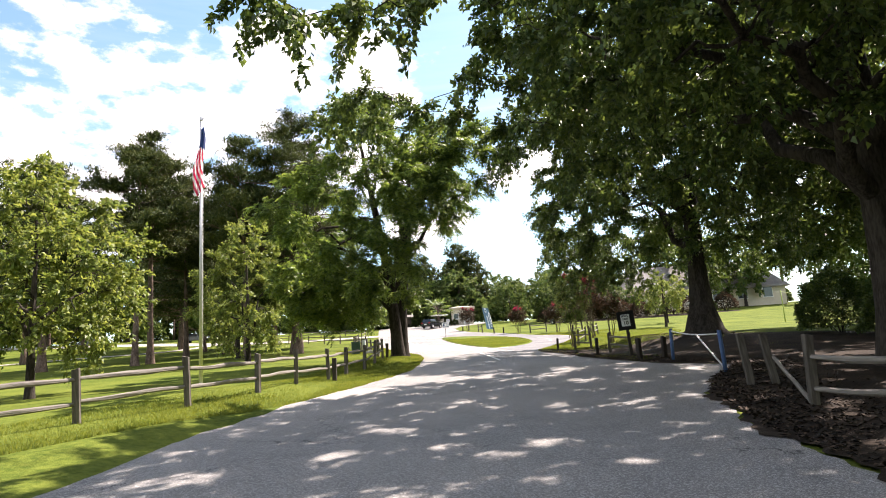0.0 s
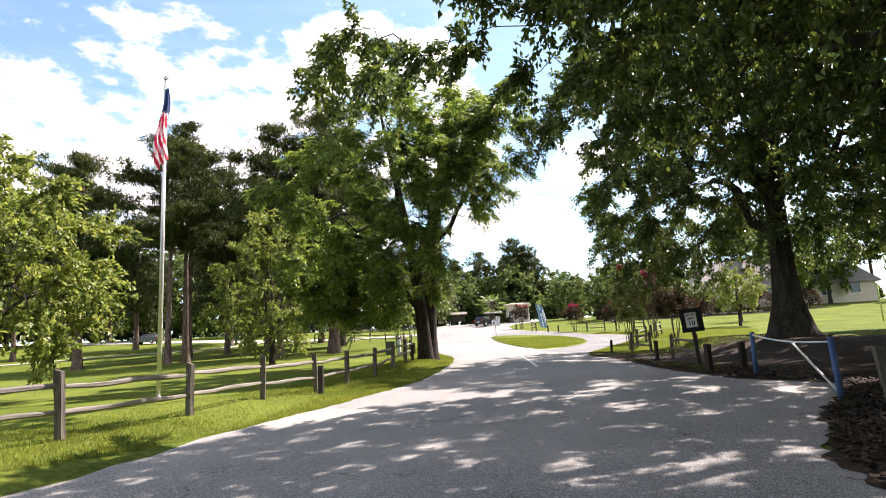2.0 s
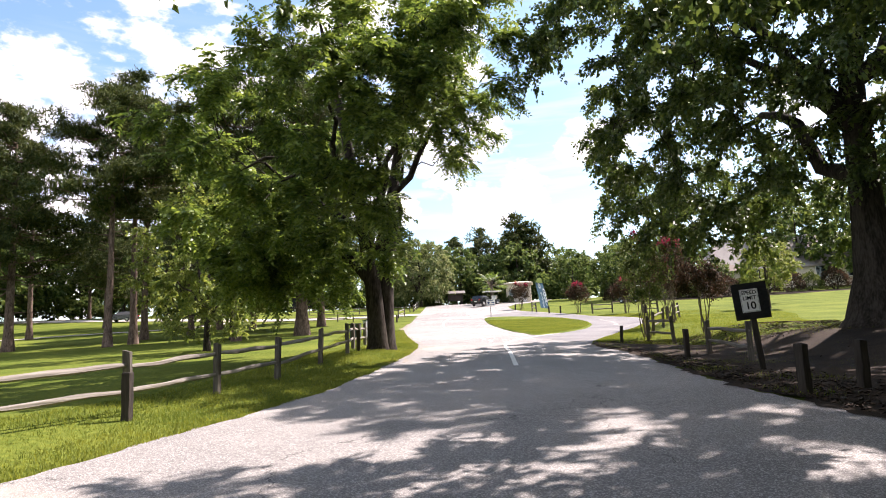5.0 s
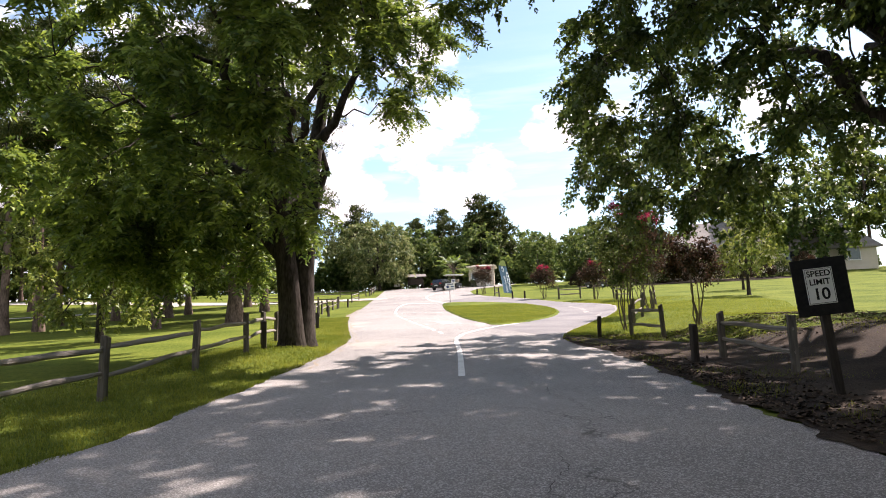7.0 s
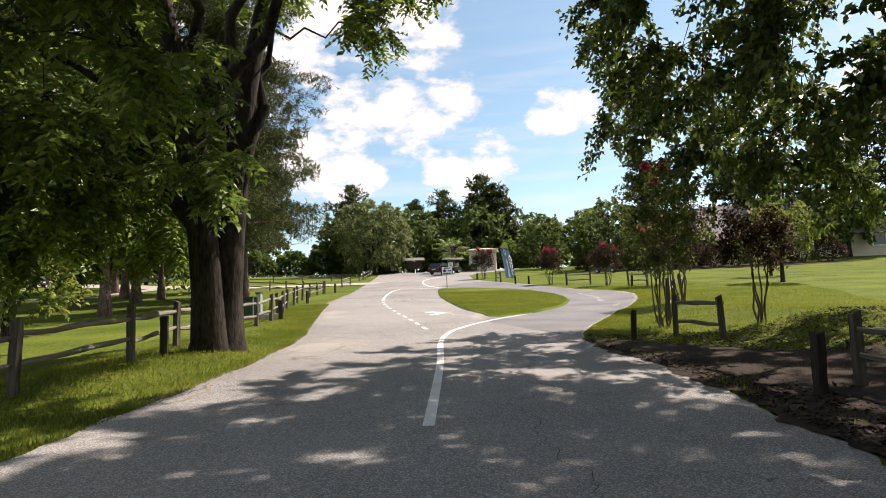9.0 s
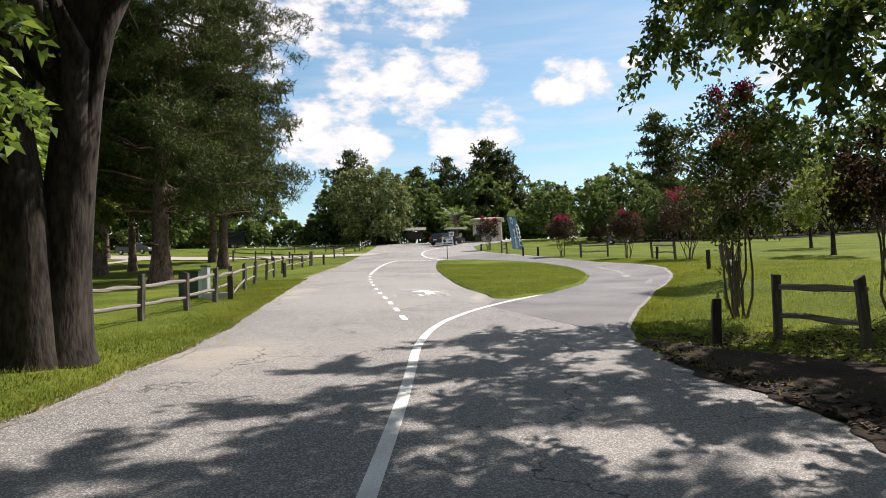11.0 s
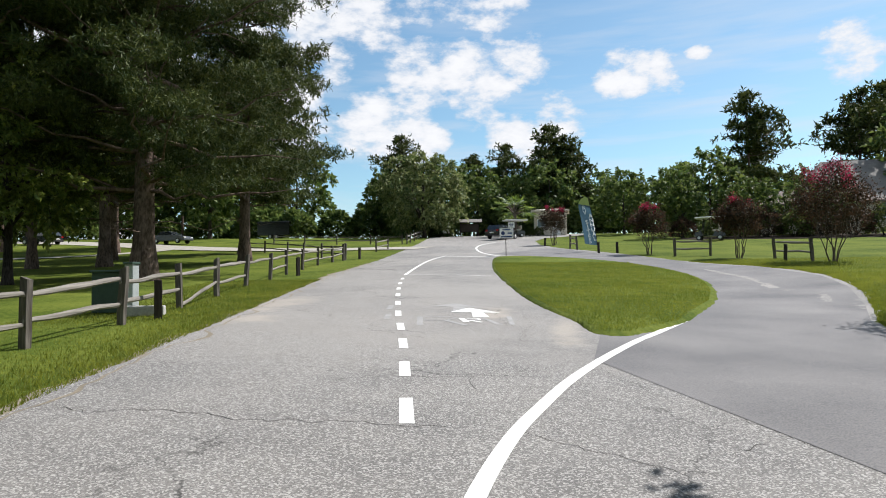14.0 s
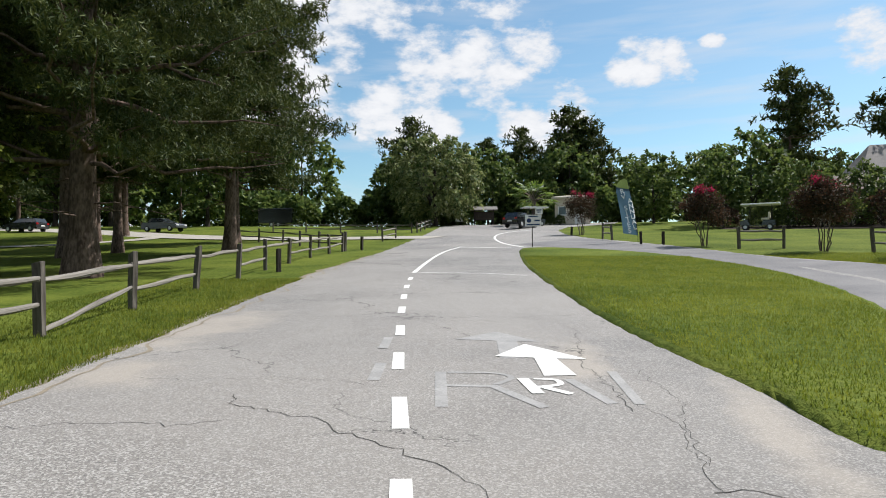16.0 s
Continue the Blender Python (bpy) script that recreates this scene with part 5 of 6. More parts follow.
CRACKS = (((3.13, 45.47), (3.73, 44.17)), ((3.73, 44.17), (4.72, 41.44)), ((2.47, 42.99), (2.80, 42.89)), ((2.80, 43.00), (3.77, 41.07)), ((3.77, 41.07), (5.16, 38.48)), ((3.50, 40.30), (3.73, 40.47)), ((2.31, 43.10), (1.87, 42.63)), ((1.95, 40.43), (3.02, 39.72)), ((0.53, 42.28), (1.39, 42.24)), ((1.39, 42.24), (2.42, 43.13)), ((1.44, 42.25), (1.54, 41.66)), ((1.79, 44.72), (3.68, 44.46)), ((1.41, 47.35), (1.85, 44.73)),
          ((-2.90, 45.05), (-1.30, 45.35)), ((-1.60, 46.00), (0.40, 44.71)), ((-2.80, 46.50), (-0.43, 46.46)), ((1.11, 50.28), (1.45, 46.86)), ((1.45, 46.86), (1.54, 46.18)), ((1.84, 47.73), (1.85, 45.12)), ((-3.60, 50.50), (0.18, 50.48)), ((-4.00, 55.00), (-0.22, 54.87)), ((0.40, 44.71), (1.25, 43.82)),
          ((-2.20, 42.90), (0.94, 42.96)), ((-1.90, 40.40), (1.43, 40.43)), ((2.27, 40.99), (5.12, 40.51)), ((-1.00, 33.50), (4.86, 34.92)), ((3.13, 30.19), (3.96, 24.84)), ((-1.20, 25.40), (4.95, 25.38)), ((-2.00, 21.30), (5.00, 20.61)), ((3.21, 23.14), (3.60, 18.00)), ((-0.54, 38.49), (1.52, 38.34)), ((-1.50, 36.00), (1.93, 35.93)))
for k, (p, q) in enumerate(CRACKS):
    crack(p, q, 0.004 + 0.004 * ((k * 7) % 3) / 2, k)
DR = [(-8.2, 90.5), (-12, 91.2), (-18, 91.4), (-26, 92.6), (-36, 96.5), (-46, 102), (-60, 107), (-85, 112)]
strip("side_drive", DR, 4.6, GRAVEL, "pale gravel side drive through the meadow", 0.04, clip=-999)
strip("footpath", [(-60, 71), (-48, 79), (-38, 83), (-34.5, 90), (-36, 98)], 2.0, GRAVEL, "pale worn path across the meadow", 0.035, clip=-999)
patch("forecourt", [(-11, 113), (7, 112.5), (8, 119), (-12, 120)], GRAVEL, "pale forecourt before the gatehouse", 0.045)
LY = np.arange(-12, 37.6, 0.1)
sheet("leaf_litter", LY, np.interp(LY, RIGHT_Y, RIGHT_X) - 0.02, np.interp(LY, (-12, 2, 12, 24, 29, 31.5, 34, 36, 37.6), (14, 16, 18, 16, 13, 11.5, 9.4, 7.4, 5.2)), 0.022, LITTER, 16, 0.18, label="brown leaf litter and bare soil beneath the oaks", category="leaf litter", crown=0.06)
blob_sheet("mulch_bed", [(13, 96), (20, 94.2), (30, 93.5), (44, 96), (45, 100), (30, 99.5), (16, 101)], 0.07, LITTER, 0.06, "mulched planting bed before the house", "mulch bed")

# ---- flag, signs and gate ----


def text_mesh(body, size, mat, depth=0.002):
    cu = bpy.data.curves.new("lettering", "FONT")
    cu.body, cu.size, cu.extrude, cu.align_x, cu.align_y = body, size, depth, "CENTER", "CENTER"
    cu.offset = size * 0.018
    ob = bpy.data.objects.new("lettering", cu)
    scene.collection.objects.link(ob)
    me = bpy.data.meshes.new_from_object(ob.evaluated_get(bpy.context.evaluated_depsgraph_get()))
    bpy.data.objects.remove(ob)
    bpy.data.curves.remove(cu)
    me.materials.clear()
    me.materials.append(mat)
    return me


def flagpole(x, y):
    ob = thing("flagpole", x, y, None, 0, "tall tapered aluminium flagpole on the lawn", "flagpole")
    bm = bmesh.new()
    cyl(bm, (0, 0, -0.2), (0, 0, 8.95), 0.062, 0.034, 16)
    part("pole", bm, STEEL, ob, sm=True)
    bm = bmesh.new()
    cyl(bm, (0, 0, 0), (0, 0, 0.06), 0.13, 0.09, 16)
    part("collar", bm, STEEL, ob)
    bm = bmesh.new()
    cyl(bm, (0, 0, 8.95), (0, 0, 9.05), 0.05, 0.05, 12)
    cyl(bm, (0, 0, 9.0), (0.10, 0, 9.0), 0.02, 0.02, 8)
    part("truck", bm, STEEL, ob)
    bm = bmesh.new()
    cyl(bm, (0.07, -0.02, 1.2), (0.07, 0, 8.95), 0.006, 0.006, 5)
    part("halyard", bm, CLOTH, ob)


def limp_flag(x, y):
    nu, nv = 22, 40
    vs = []
    for j in range(nv):
        v = j / (nv - 1)
        for i in range(nu):
            u = i / (nu - 1)
            wid = 0.16 + 0.26 * math.sin(min(1, v * 1.25) * math.pi * 0.62)
            fold = math.sin(u * 15 + v * 3) * 0.075 * (0.4 + v)
            vs.append((0.06 - u * wid * (0.55 + 0.25 * v) + 0.05 * math.sin(v * 7), fold + 0.03 * math.sin(v * 9 + u * 3), -v * 2.15 - 0.28 * u * (0.3 + v)))
    f = [(j * nu + i, j * nu + i + 1, (j + 1) * nu + i + 1, (j + 1) * nu + i) for j in range(nv - 1) for i in range(nu - 1)]
    me = bpy.data.meshes.new("flag")
    me.from_pydata(vs, [], f)
    for m in (RED, CLOTH, NAVY):
        me.materials.append(m)
    for k, p in enumerate(me.polygons):
        j, i = divmod(k, nu - 1)
        u, v = i / nu, j / nv
        p.material_index = 2 if v < 0.36 - 0.12 * u else int((v * 1.6 + u * 1.1) * 5.5) % 2
        p.use_smooth = True
    ob = new("flag", me)
    ob.matrix_basis = pose(x, y, hz(x, y) + 8.7, 0, 0, 15)
    tagged(ob, "limp red, white and blue striped flag hanging on the pole", "flag")


flagpole(-7.95, 20.75)
limp_flag(-7.89, 20.68)


def speed_sign(x, y):
    ob = thing("speed_limit_sign", x, y, None, -6, "white speed limit sign on a dark board and leaning post", "road sign")
    ob.matrix_basis = ob.matrix_basis @ pose(0, 0, 0, 0, -4.0, 0)
    bm = bmesh.new()
    box(bm, 0, 0.06, 0.8, 0.11, 0.10, 1.9, 0.008)
    wobble(bm, 0.008, 4, 3)
    part("post", bm, DARKWOOD, ob)
    bm = bmesh.new()
    box(bm, 0, -0.005, 1.44, 0.67, 0.03, 0.74, 0.006)
    board = part("board", bm, BLACK, ob, "black painted plywood board")
    bm = bmesh.new()
    box(bm, -0.02, -0.024, 1.45, 0.345, 0.006, 0.47, 0.002)
    plate = part("plate", bm, WHITE, ob, "white metal plate with black lettering")
    for body, size, z in (("SPEED", 0.108, 1.61), ("LIMIT", 0.108, 1.50), ("10", 0.21, 1.34)):
        t = part("lettering", text_mesh(body, size, BLACK), None, plate)
        t.matrix_basis = pose(-0.02, -0.0295, z, 90, 0, 0)
    bm = bmesh.new()
    for sx in (-1, 1):
        box(bm, -0.02 + sx * 0.160, -0.0285, 1.45, 0.005, 0.003, 0.445)
    for sz in (-1, 1):
        box(bm, -0.02, -0.0285, 1.45 + sz * 0.222, 0.325, 0.003, 0.005)
    part("border", bm, BLACK, plate)


speed_sign(7.15, 25.7)


def small_sign(x, y):
    ob = thing("notice_sign", x, y, None, 4, "white notice with dark print on a thin post", "notice sign")
    bm = bmesh.new()
    box(bm, 0, 0.03, 0.9, 0.05, 0.04, 2.0, 0.005)
    part("post", bm, DARKWOOD, ob)
    bm = bmesh.new()
    box(bm, 0.05, 0, 1.42, 0.86, 0.02, 0.62, 0.004)
    plate = part("plate", bm, WHITE, ob, "white notice plate")
    bm = bmesh.new()
    box(bm, 0.36, -0.002, 1.93, 0.40, 0.02, 0.34, 0.004)
    upper = part("upper_plate", bm, WHITE, ob, "smaller white plate")
    bm = bmesh.new()
    for z, w_ in ((1.64, 0.5), (1.20, 0.7)):
        box(bm, 0.05, -0.012, z, w_, 0.004, 0.075)
    box(bm, 0.26, -0.012, 1.42, 0.28, 0.004, 0.08)
    box(bm, 0.36, -0.014, 1.98, 0.26, 0.004, 0.06)
    box(bm, 0.36, -0.014, 1.87, 0.20, 0.004, 0.05)
    part("print", bm, NAVY, plate, "dark unreadable print")
    bm = bmesh.new()
    cyl(bm, (-0.17, -0.010, 1.42), (-0.17, -0.015, 1.42), 0.12, 0.12, 20)
    part("emblem", bm, NAVY, plate, "dark round emblem")


small_sign(-0.35, 75.9)


def feather_banner(x, y):
    ob = thing("feather_banner", x, y, None, 8, "tall blue feather banner with white lettering on the grass", "banner")
    prof = []
    n = 26
    for k in range(n):
        v = k / (n - 1)
        z = 0.42 + 3.15 * v
        wid = 0.80 if v < 0.72 else 0.80 * math.sqrt(max(0.02, 1 - ((v - 0.72) / 0.285) ** 2))
        lean = -0.55 * v ** 1.3
        prof.append((z, lean, wid))
    for nm, lo, hi, mat in (("banner_cloth", 0, 21, BANNERBLUE), ("banner_top", 20, 25, BANNERGREEN)):
        vs, fs = [], []
        for z, ln, wid in prof[lo:hi + 1]:
            for u in (0, 0.25, 0.5, 0.75, 1):
                vs.append((0.42 + ln - (1 - u) * wid * 1.0 + (0.80 - wid) * -0.0, 0.04 * math.sin(u * 4 + z * 2) + (0.006 if nm == "banner_top" else 0), z + (1 - u) * 0.12))
        for k in range(hi - lo):
            for i in range(4):
                a = k * 5 + i
                fs.append((a, a + 1, a + 6, a + 5))
        part(nm, mesh_of(nm, vs, fs, mat, True), None, ob)
    bm = bmesh.new()
    for a, b in zip(prof[::2], prof[2::2]):
        cyl(bm, (0.44 + a[1], 0, a[0]), (0.44 + b[1], 0, b[0]), 0.014, 0.013, 6)
    cyl(bm, (0.44, 0, -0.1), (0.44, 0, 0.45), 0.016, 0.016, 6)
    part("pole", bm, BLACK, ob)
    cloth = ob.children[0]
    for body, size, px, pz in (("RV SITES", 0.40, 0.00, 1.80), ("ANNUAL", 0.38, 0.32, 1.62)):
        # letters upright one under another, following the banner's lean
        z = pz + size * 0.80 * (len(body) - 1) / 2
        for ch in body:
            if ch != " ":
                v = (z - 0.42) / 3.15
                t = part("letter", text_mesh(ch, size * 0.98, CLOTH, 0.001), None, cloth)
                t.matrix_basis = pose(px - 0.30 - 0.55 * max(0, v) ** 1.3 + 0.28, -0.075, z, 90, -12, 0)
            z -= size * 0.80
    return ob


feather_banner(5.05, 79.1)


def swing_gate(p, q):
    """A closed pipe gate: two blue posts, a sagging white bar and a brace."""
    x0, y0 = p
    z0 = hz(x0, y0)
    ob = thing("pipe_gate", x0, y0, z0, 0, "low blue and white pipe gate across a shaded track", "gate")
    d = Vector((q[0] - x0, q[1] - y0, hz(*q) - z0))
    for base, tilt in ((Vector((0, 0, 0)), 0.05), (d, -0.06)):
        bm = bmesh.new()
        cyl(bm, base + Vector((0, 0, -0.2)), base + Vector((tilt, tilt, 0.98)), 0.05, 0.05, 12)
        po = part("post", bm, GATEBLUE, ob, "blue painted steel post", sm=True)
        bm = bmesh.new()
        cyl(bm, base + Vector((tilt, tilt, 0.98)), base + Vector((tilt, tilt, 1.0)), 0.055, 0.045, 12)
        part("cap", bm, GATEBLUE, po)
    a, b = d + Vector((-0.06, -0.06, 0.92)), Vector((0.05, 0.05, 0.93))
    bm = bmesh.new()
    last = None
    for k in range(9):
        u = k / 8
        c = a.lerp(b, u) - Vector((0, 0, 0.07 * math.sin(math.pi * u)))
        if last is not None:
            cyl(bm, last, c, 0.018, 0.018, 8)
        last = c
    part("bar", bm, STEEL, ob, "thin pale steel bar")
    bm = bmesh.new()
    cyl(bm, d.lerp(Vector((0, 0, 0)), 0.42) + Vector((0, 0, 0.84)), d + Vector((-0.03, 0, 0.12)), 0.02, 0.02, 8)
    part("brace", bm, STEEL, ob, "slanting white brace")


swing_gate((6.85, 20.2), (6.5, 15.6))


def utility_boxes():
    ob = thing("utility_cabinet", -6.9, 47.9, None, 10, "dark green utility box beside the fence", "utility box")
    bm = bmesh.new()
    box(bm, 0, 0, 0.42, 0.62, 0.55, 0.84, 0.02)
    part("body", bm, UTILGREEN, ob)
    bm = bmesh.new()
    box(bm, 0, -0.02, 0.865, 0.68, 0.62, 0.05, 0.012)
    part("lid", bm, UTILGREEN, ob)
    ob = thing("power_pedestal", -6.25, 47.6, None, -8, "grey upright power pedestal behind the fence", "power pedestal")
    bm = bmesh.new()
    box(bm, 0, 0, 0.46, 0.21, 0.18, 1.12, 0.015)
    part("body", bm, UTILGREY, ob)
    bm = bmesh.new()
    box(bm, 0, -0.094, 0.75, 0.16, 0.012, 0.34, 0.004)
    part("door", bm, UTILGREY, ob)
    bm = bmesh.new()
    box(bm, 0, -0.01, 1.04, 0.25, 0.22, 0.05, 0.01)
    part("cap", bm, UTILGREEN, ob)
    ob = thing("concrete_block", -5.75, 47.3, None, 25, "pale concrete block lying behind the fence", "concrete block")
    bm = bmesh.new()
    box(bm, 0, 0, 0.09, 0.75, 0.3, 0.2, 0.03)
    wobble(bm, 0.015, 5, 2)
    part("slab", bm, CONCRETE, ob)


utility_boxes()


def net_posts():
    ob = thing("net_posts", 28.6, 55.2, None, 0, "yellow posts with a slack line across the lawn", "net posts")
    tops = []
    for k, (x, y) in enumerate(((0, 0), (7.5, 5.5))):
        z = hz(28.6 + x, 55.2 + y) - hz(28.6, 55.2)
        bm = bmesh.new()
        cyl(bm, (x, y, z - 0.2), (x, y, z + 2.7), 0.05, 0.045, 10)
        part("post", bm, BANNERGREEN, ob, sm=True)
        tops.append(Vector((x, y, z + 2.6)))
    bm = bmesh.new()
    last = None
    for k in range(11):
        u = k / 10
        c = tops[0].lerp(tops[1], u) - Vector((0, 0, 0.4 * math.sin(math.pi * u)))
        if last is not None:
            cyl(bm, last, c, 0.015, 0.015, 5)
        last = c
    part("line", bm, BANNERGREEN, ob)


net_posts()

# ---- buildings ----


def house(name, x, y, z, turn, sx, sy, wall_h, roof_h, roof_mat, label, windows, hip=1.5, over=0.6):
    ob = thing(name, x, y, z, turn, label, "house")
    bm = bmesh.new()
    box(bm, sx / 2, sy / 2, wall_h / 2 - 0.3, sx, sy, wall_h + 0.6)
    part("wall", bm, STUCCO, ob)
    bm = bmesh.new()
    a = [(-over, -over, wall_h), (sx + over, -over, wall_h), (sx + over, sy + over, wall_h), (-over, sy + over, wall_h)]
    lo = [bm.verts.new(p) for p in a]
    mid = [bm.verts.new((p[0], p[1], p[2] + 0.2)) for p in a]
    r1, r2 = bm.verts.new((hip, sy / 2, wall_h + roof_h)), bm.verts.new((sx - hip, sy / 2, wall_h + roof_h))
    bm.faces.new(lo[::-1])
    for i in range(4):
        bm.faces.new((lo[i], lo[(i + 1) % 4], mid[(i + 1) % 4], mid[i]))
    bm.faces.new((mid[0], mid[1], r2, r1))
    bm.faces.new((mid[1], mid[2], r2))
    bm.faces.new((mid[2], mid[3], r1, r2))
    bm.faces.new((mid[3], mid[0], r1))
    part("roof", bm, roof_mat, ob)
    for wx, wz, ww, wh in windows:
        bm = bmesh.new()
        for sx_ in (-1, 1):
            box(bm, wx + sx_ * ww / 2, -0.02, wz, 0.08, 0.1, wh + 0.08)
            box(bm, wx, -0.02, wz + sx_ * wh / 2, ww - 0.08, 0.1, 0.08)
        win = part("window", bm, WHITE, ob)
        bm = bmesh.new()
        box(bm, wx, 0.0, wz, ww - 0.08, 0.03, wh - 0.08)
        part("pane", bm, GLASS, win)
        bm = bmesh.new()
        box(bm, wx, -0.09, wz - wh / 2 - 0.07, ww + 0.2, 0.16, 0.06)
        part("sill", bm, WHITE, win)
    return ob


house("house", 31, 112, hz(31, 112) - 0.1, -4, 27, 12, 2.9, 5.6, ROOF, "long low house with a grey shingle roof behind shrubs", [(3 + 4.2 * k, 2.2, 1.6, 1.9) for k in range(6)], hip=3.0)
house("house", 22.5, 104, hz(22.5, 104) - 0.1, -10, 11, 7, 2.8, 1.9, BROWNROOF, "low house wing with a brown hipped roof", [(2.2, 1.7, 1.4, 1.3), (6.0, 1.7, 1.4, 1.3)], hip=3.2)


def gatehouse(x, y):
    ob = house("gatehouse", x, y, hz(x, y) - 0.05, -2, 3.8, 3.4, 2.9, 0.5, STUCCO, "small beige gatehouse with a white door", [(0.8, 1.55, 0.8, 0.9)], hip=1.2, over=0.35)
    bm = bmesh.new()
    box(bm, 2.6, -0.03, 1.05, 0.95, 0.08, 2.1, 0.01)
    door = part("door", bm, WHITE, ob, "white door")
    bm = bmesh.new()
    cyl(bm, (2.95, -0.07, 1.0), (2.95, -0.13, 1.0), 0.03, 0.03, 10)
    part("handle", bm, STEEL, door)


gatehouse(0.7, 113.0)

# ---- vehicles ----


def wheel(parent, x, y, r, w_):
    bm = bmesh.new()
    cyl(bm, (x, y - w_ / 2, r), (x, y + w_ / 2, r), r, r, 20)
    ed = [e for e in bm.edges if abs(e.verts[0].co.y - e.verts[1].co.y) < 1e-4]
    bmesh.ops.bevel(bm, geom=ed, offset=0.03, segments=2, affect="EDGES")
    ty = part("wheel", bm, TYRE, parent)
    bm = bmesh.new()
    s = 1 if y > 0 else -1
    cyl(bm, (x, y + s * (w_ / 2 - 0.02), r), (x, y + s * (w_ / 2 + 0.008), r), r * 0.62, r * 0.55, 14)
    part("rim", bm, STEEL, ty, "silver wheel rim")


def car(x, y, turn, label, body_mat, roof=1.45, length=4.4, tall_back=True):
    """A five-door car along +x, its nose at the far end."""
    ob = thing("car", x, y, hz(x, y) + 0.03, turn, label, "car")
    lx = length / 2
    side = [(-lx, 0.42), (-lx - 0.03, 0.75), (-lx + 0.06, 0.98), (lx - 1.35, 0.98), (lx - 0.15, 0.78), (lx, 0.6), (lx - 0.02, 0.32), (-lx + 0.15, 0.28)]
    bm = bmesh.new()
    prism(bm, [(a, -0.88, b) for a, b in side], (0, 1.76, 0))
    bmesh.ops.bevel(bm, geom=list(bm.edges), offset=0.055, segments=2, affect="EDGES")
    part("body", bm, body_mat, ob, sm=False)
    back = -lx + (0.12 if tall_back else 0.75)
    cab = [(back, 0.96), (back + 0.28, roof - 0.06), (back + 0.9, roof), (lx - 2.25, roof - 0.03), (lx - 1.2, 0.96)]
    bm = bmesh.new()
    vs = prism(bm, [(a, -0.80, b) for a, b in cab], (0, 1.60, 0))
    for v in vs:
        if v.co.z > 1.1:
            v.co.y *= 0.84
    bmesh.ops.bevel(bm, geom=list(bm.edges), offset=0.05, segments=2, affect="EDGES")
    cabin = part("cabin", bm, GLASS, ob, "dark window glass")
    bm = bmesh.new()
    vs = prism(bm, [(back + 0.30, -0.66, roof - 0.02), (back + 0.9, -0.66, roof + 0.012), (lx - 2.25, -0.66, roof - 0.012), (lx - 2.15, -0.66, roof - 0.06)], (0, 1.32, 0))
    part("roof_panel", bm, body_mat, cabin)
    for wx in (-lx + 0.8, lx - 0.85):
        for wy in (-0.80, 0.80):
            wheel(ob, wx, wy, 0.32, 0.2)
    for s in (-1, 1):
        bm = bmesh.new()
        box(bm, -lx + 0.01, s * 0.68, 0.86, 0.08, 0.26, 0.2, 0.02)
        part("tail_lamp", bm, TAILRED, ob)
        bm = bmesh.new()
        box(bm, lx - 0.1, s * 0.62, 0.68, 0.14, 0.34, 0.13, 0.02)
        part("headlight", bm, WHITE, ob)
        bm = bmesh.new()
        box(bm, lx - 1.55, s * 0.93, 1.02, 0.12, 0.16, 0.11, 0.03)
        part("mirror", bm, body_mat, ob)
    bm = bmesh.new()
    box(bm, -lx - 0.045, 0, 0.62, 0.012, 0.5, 0.12)
    part("number_plate", bm, WHITE, ob)
    bm = bmesh.new()
    box(bm, -lx - 0.03, 0, 0.38, 0.1, 1.6, 0.16, 0.03)
    part("bumper", bm, TYRE, ob)
    return ob


car(-2.6, 105.5, 62, "black hatchback on the road by the entrance", CARBLACK, 1.5, 4.2)
car(-40.5, 103.6, -8, "dark grey car parked under the pines", CARGREY, 1.42, 4.6, False)
car(-57.0, 103.0, 175, "dark car parked on the meadow drive", CARBLACK, 1.5, 4.7)


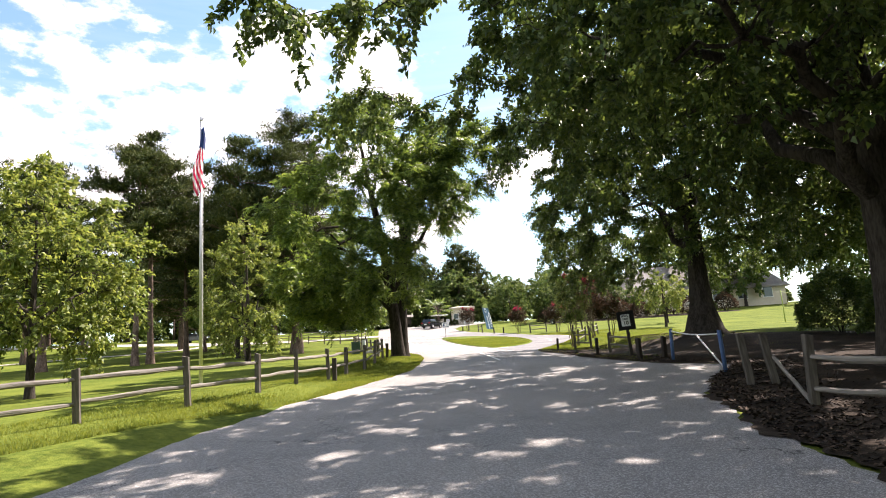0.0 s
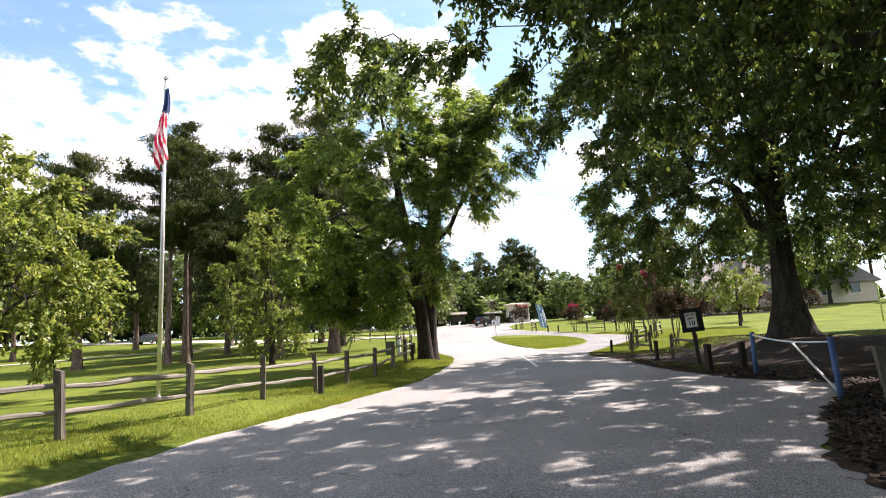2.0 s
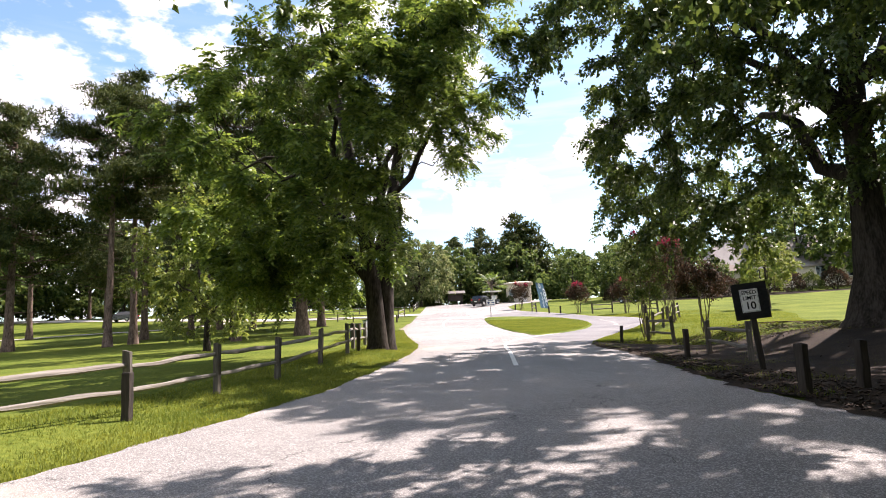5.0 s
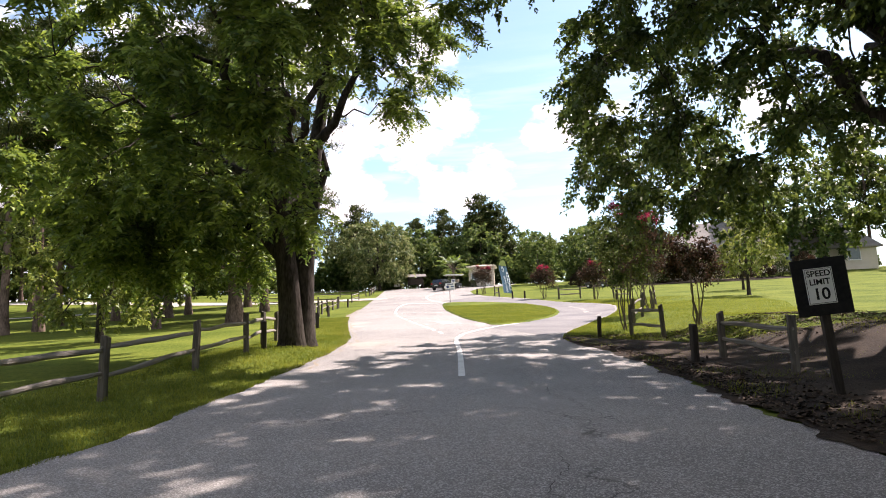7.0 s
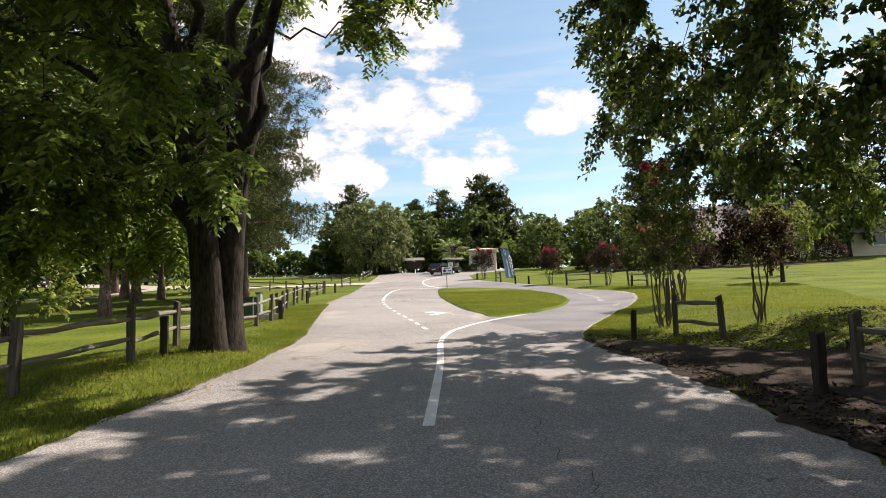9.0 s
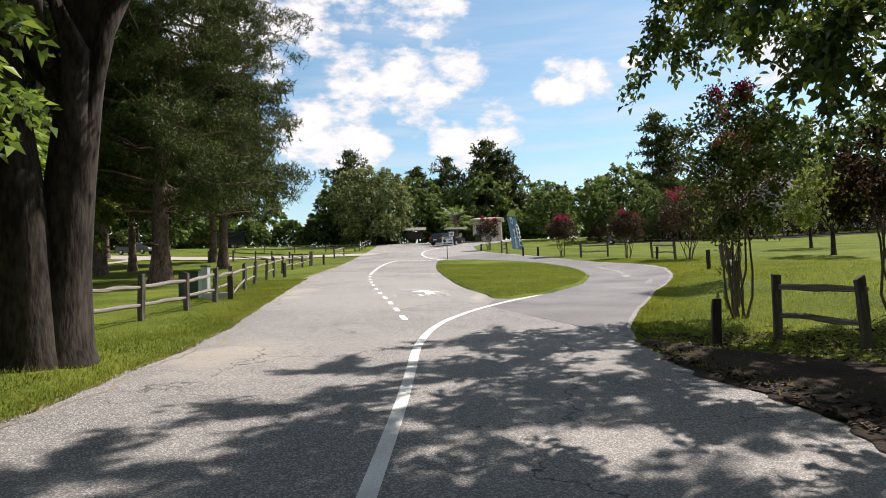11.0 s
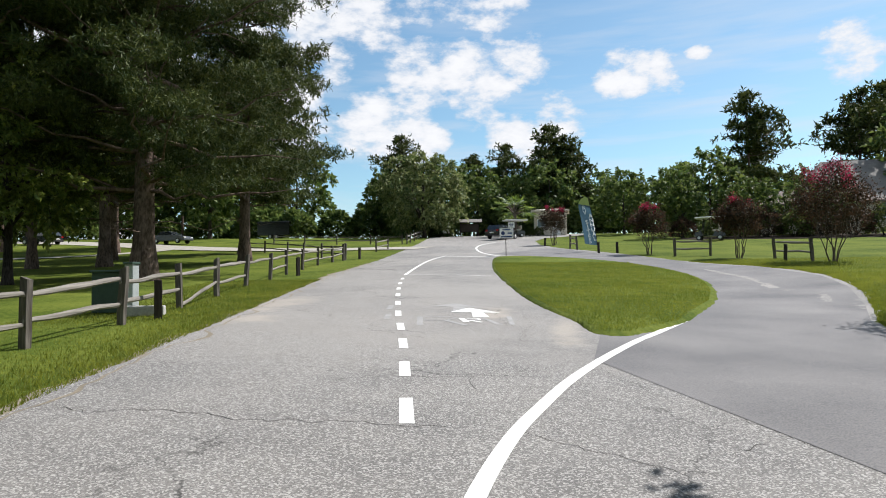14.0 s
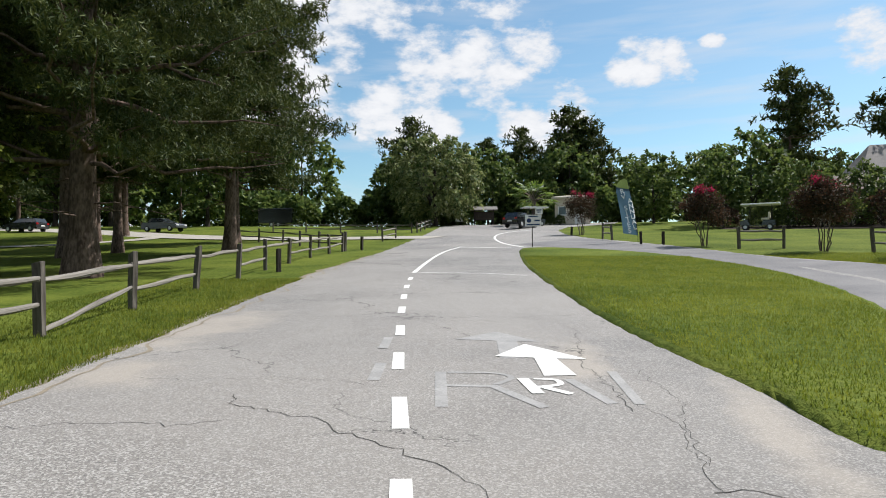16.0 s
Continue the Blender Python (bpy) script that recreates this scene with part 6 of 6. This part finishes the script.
def golf_cart(x, y, turn, label, canopy=WHITE):
    ob = thing("golf_cart", x, y, hz(x, y) + 0.02, turn, label, "golf cart")
    bm = bmesh.new()
    prism(bm, [(-1.2, -0.58, 0.3), (-1.2, -0.58, 0.72), (-0.35, -0.58, 0.74), (-0.3, -0.58, 0.36), (0.55, -0.58, 0.34), (0.7, -0.58, 0.85), (1.15, -0.58, 0.7), (1.22, -0.58, 0.35)], (0, 1.16, 0))
    bmesh.ops.bevel(bm, geom=list(bm.edges), offset=0.035, segments=2, affect="EDGES")
    part("body", bm, CARBLACK, ob)
    bm = bmesh.new()
    box(bm, -0.5, 0, 0.83, 0.5, 1.05, 0.14, 0.04)
    part("seat", bm, STUCCO, ob)
    bm = bmesh.new()
    box(bm, -0.78, 0, 1.12, 0.12, 1.05, 0.45, 0.04)
    part("backrest", bm, STUCCO, ob)
    bm = bmesh.new()
    box(bm, -0.2, 0, 1.95, 2.7, 1.4, 0.12, 0.05)
    part("canopy", bm, canopy, ob, "white canopy roof")
    for px, py in ((-0.95, 0.52), (-0.95, -0.52), (0.62, 0.52), (0.62, -0.52)):
        bm = bmesh.new()
        cyl(bm, (px, py, 0.6), (px - (0.0 if px < 0 else 0.15), py, 1.88), 0.022, 0.022, 8)
        part("pillar", bm, BLACK, ob)
    bm = bmesh.new()
    prism(bm, [(0.60, -0.5, 0.9), (0.48, -0.5, 1.84), (0.465, -0.5, 1.84), (0.585, -0.5, 0.9)], (0, 1.0, 0))
    part("windscreen", bm, GLASS, ob)
    bm = bmesh.new()
    cyl(bm, (0.35, 0.25, 0.8), (0.12, 0.25, 1.08), 0.02, 0.02, 8)
    cyl(bm, (0.13, 0.25, 1.06), (0.11, 0.25, 1.08), 0.17, 0.17, 16)
    part("steering_wheel", bm, BLACK, ob)
    for wx in (-0.82, 0.85):
        for wy in (-0.5, 0.5):
            wheel(ob, wx, wy, 0.23, 0.18)
    return ob


golf_cart(-1.6, 109.6, 200, "golf cart with a white canopy before the gatehouse")
golf_cart(16.0, 93.5, 160, "pale utility cart parked by the lawn's far edge")


def kiosk(x, y):
    ob = thing("notice_kiosk", x, y, None, 10, "dark roofed notice kiosk at the road's end", "kiosk")
    for px in (-1.2, 1.2):
        bm = bmesh.new()
        box(bm, px, 0, 1.0, 0.14, 0.14, 2.2, 0.01)
        part("post", bm, DARKWOOD, ob)
    bm = bmesh.new()
    box(bm, 0, 0, 1.3, 2.26, 0.08, 1.1, 0.01)
    part("board", bm, DARKWOOD, ob)
    bm = bmesh.new()
    prism(bm, [(-1.7, -0.7, 2.05), (-1.7, 0, 2.5), (-1.7, 0.7, 2.05), (-1.7, 0, 2.38)], (3.4, 0, 0))
    part("roof", bm, ROOF, ob)
    ob = thing("notice_sign", x - 3.0, y - 1, None, 6, "plain white notice on two stakes", "notice sign")
    for px in (-0.35, 0.35):
        bm = bmesh.new()
        box(bm, px, 0.03, 0.5, 0.05, 0.05, 1.4)
        part("stake", bm, DARKWOOD, ob)
    bm = bmesh.new()
    box(bm, 0, 0, 0.95, 0.9, 0.02, 0.7, 0.004)
    part("plate", bm, WHITE, ob)


kiosk(-8.2, 122.0)


def trailer(x, y):
    ob = thing("cargo_trailer", x, y, None, 5, "black enclosed trailer parked by the woods", "trailer")
    bm = bmesh.new()
    box(bm, 0, 0, 1.5, 4.6, 2.0, 2.0, 0.06)
    part("body", bm, CARBLACK, ob)
    for wx in (-0.45, 0.45):
        for wy in (-0.95, 0.95):
            wheel(ob, wx, wy, 0.34, 0.2)
    bm = bmesh.new()
    cyl(bm, (2.2, 0, 0.5), (3.4, 0, 0.45), 0.05, 0.05, 8)
    cyl(bm, (3.3, 0, 0.0), (3.3, 0, 0.5), 0.04, 0.04, 8)
    part("drawbar", bm, BLACK, ob)


trailer(-36, 122)

# ---- grass and fallen leaves ----


def blades(name, xs, ys, lo, hi, mat, label, lift=0.0, wid=0.006):
    n = len(xs)
    z = height(xs, ys) + lift
    base = np.column_stack([xs, ys, z])
    a = rng.uniform(0, 2 * np.pi, n)
    side = np.column_stack([np.cos(a), np.sin(a), np.zeros(n)]) * wid * rng.uniform(0.6, 1.4, n)[:, None]
    tip = base + np.column_stack([rng.normal(0, 0.35, n), rng.normal(0, 0.35, n), np.ones(n)]) * rng.uniform(lo, hi, n)[:, None]
    v = np.stack([base - side, base + side, tip], 1).reshape(-1, 3)
    me = mesh_of(name, v, np.arange(3 * n).reshape(-1, 3), mat)
    return tagged(new(name, me), label, "grass", kind="stuff")


def verge(n, y0, y1, edge_y, edge_x, sgn, reach, power=1.4):
    y = rng.uniform(y0, y1, n)
    d = rng.uniform(0, 1, n) ** power * reach - 0.02
    return np.interp(y, edge_y, edge_x) + sgn * d, y


gx, gy = verge(170000, 7, 58, LEFT_Y, LEFT_X, -1, 4.2)
blades("verge_grass", gx, gy, 0.025, 0.075, BLADE, "short green grass on the west verge", -0.01)
gx, gy = verge(120000, 37, 68, RIGHT_Y, RIGHT_X, 1, 9.0, 2.0)
blades("verge_grass", gx, gy, 0.025, 0.075, BLADE, "short green grass on the east verge", -0.01)
u = rng.uniform(0, 1, (170000, 2))
ix, iy = -1.3 + u[:, 0] * 9.0, 45.3 + u[:, 1] * 22
iso_l = np.interp(iy, [45.6, 46.9, 48.6, 51.7, 55.4, 62.6, 70], [2.9, 2.75, 2.3, 1.6, 1.0, -0.02, -0.7])
iso_r = np.interp(iy, [45.6, 46.6, 47.3, 48.9, 51.5, 54.5, 57.5, 60.5, 63.6, 67], [3.4, 4.05, 4.5, 5.05, 6.0, 6.75, 7.25, 7.4, 7.05, 6.05])
keep = (iy > 45.7) & (ix > iso_l + 0.05) & (ix < iso_r - 0.05)
blades("island_grass", ix[keep], iy[keep], 0.02, 0.06, BLADE, "green grass on the road island", 0.066)


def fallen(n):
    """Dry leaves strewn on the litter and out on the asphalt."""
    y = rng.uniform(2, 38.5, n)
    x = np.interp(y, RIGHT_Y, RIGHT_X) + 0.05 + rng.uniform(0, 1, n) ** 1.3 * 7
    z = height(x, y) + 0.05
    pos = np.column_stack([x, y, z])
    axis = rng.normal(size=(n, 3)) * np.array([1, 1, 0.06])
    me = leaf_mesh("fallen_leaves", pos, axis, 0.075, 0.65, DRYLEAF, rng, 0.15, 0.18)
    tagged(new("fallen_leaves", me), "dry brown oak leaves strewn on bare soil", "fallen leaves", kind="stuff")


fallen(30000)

ty = rng.uniform(21, 38.5, 26000)
tx = np.interp(ty, RIGHT_Y, RIGHT_X) + 0.1 + rng.uniform(0, 1, 26000) * 5.5
patchy = np.sin(tx * 1.9 + np.sin(ty * 1.1)) * np.cos(ty * 1.4 + tx * 0.6) + 0.25 * (ty - 30) / 4 + rng.normal(0, 0.3, 26000) > 0.25
blades("shade_grass", tx[patchy], ty[patchy], 0.03, 0.09, BLADE, "thin patchy grass growing through the leaf litter", 0.03)
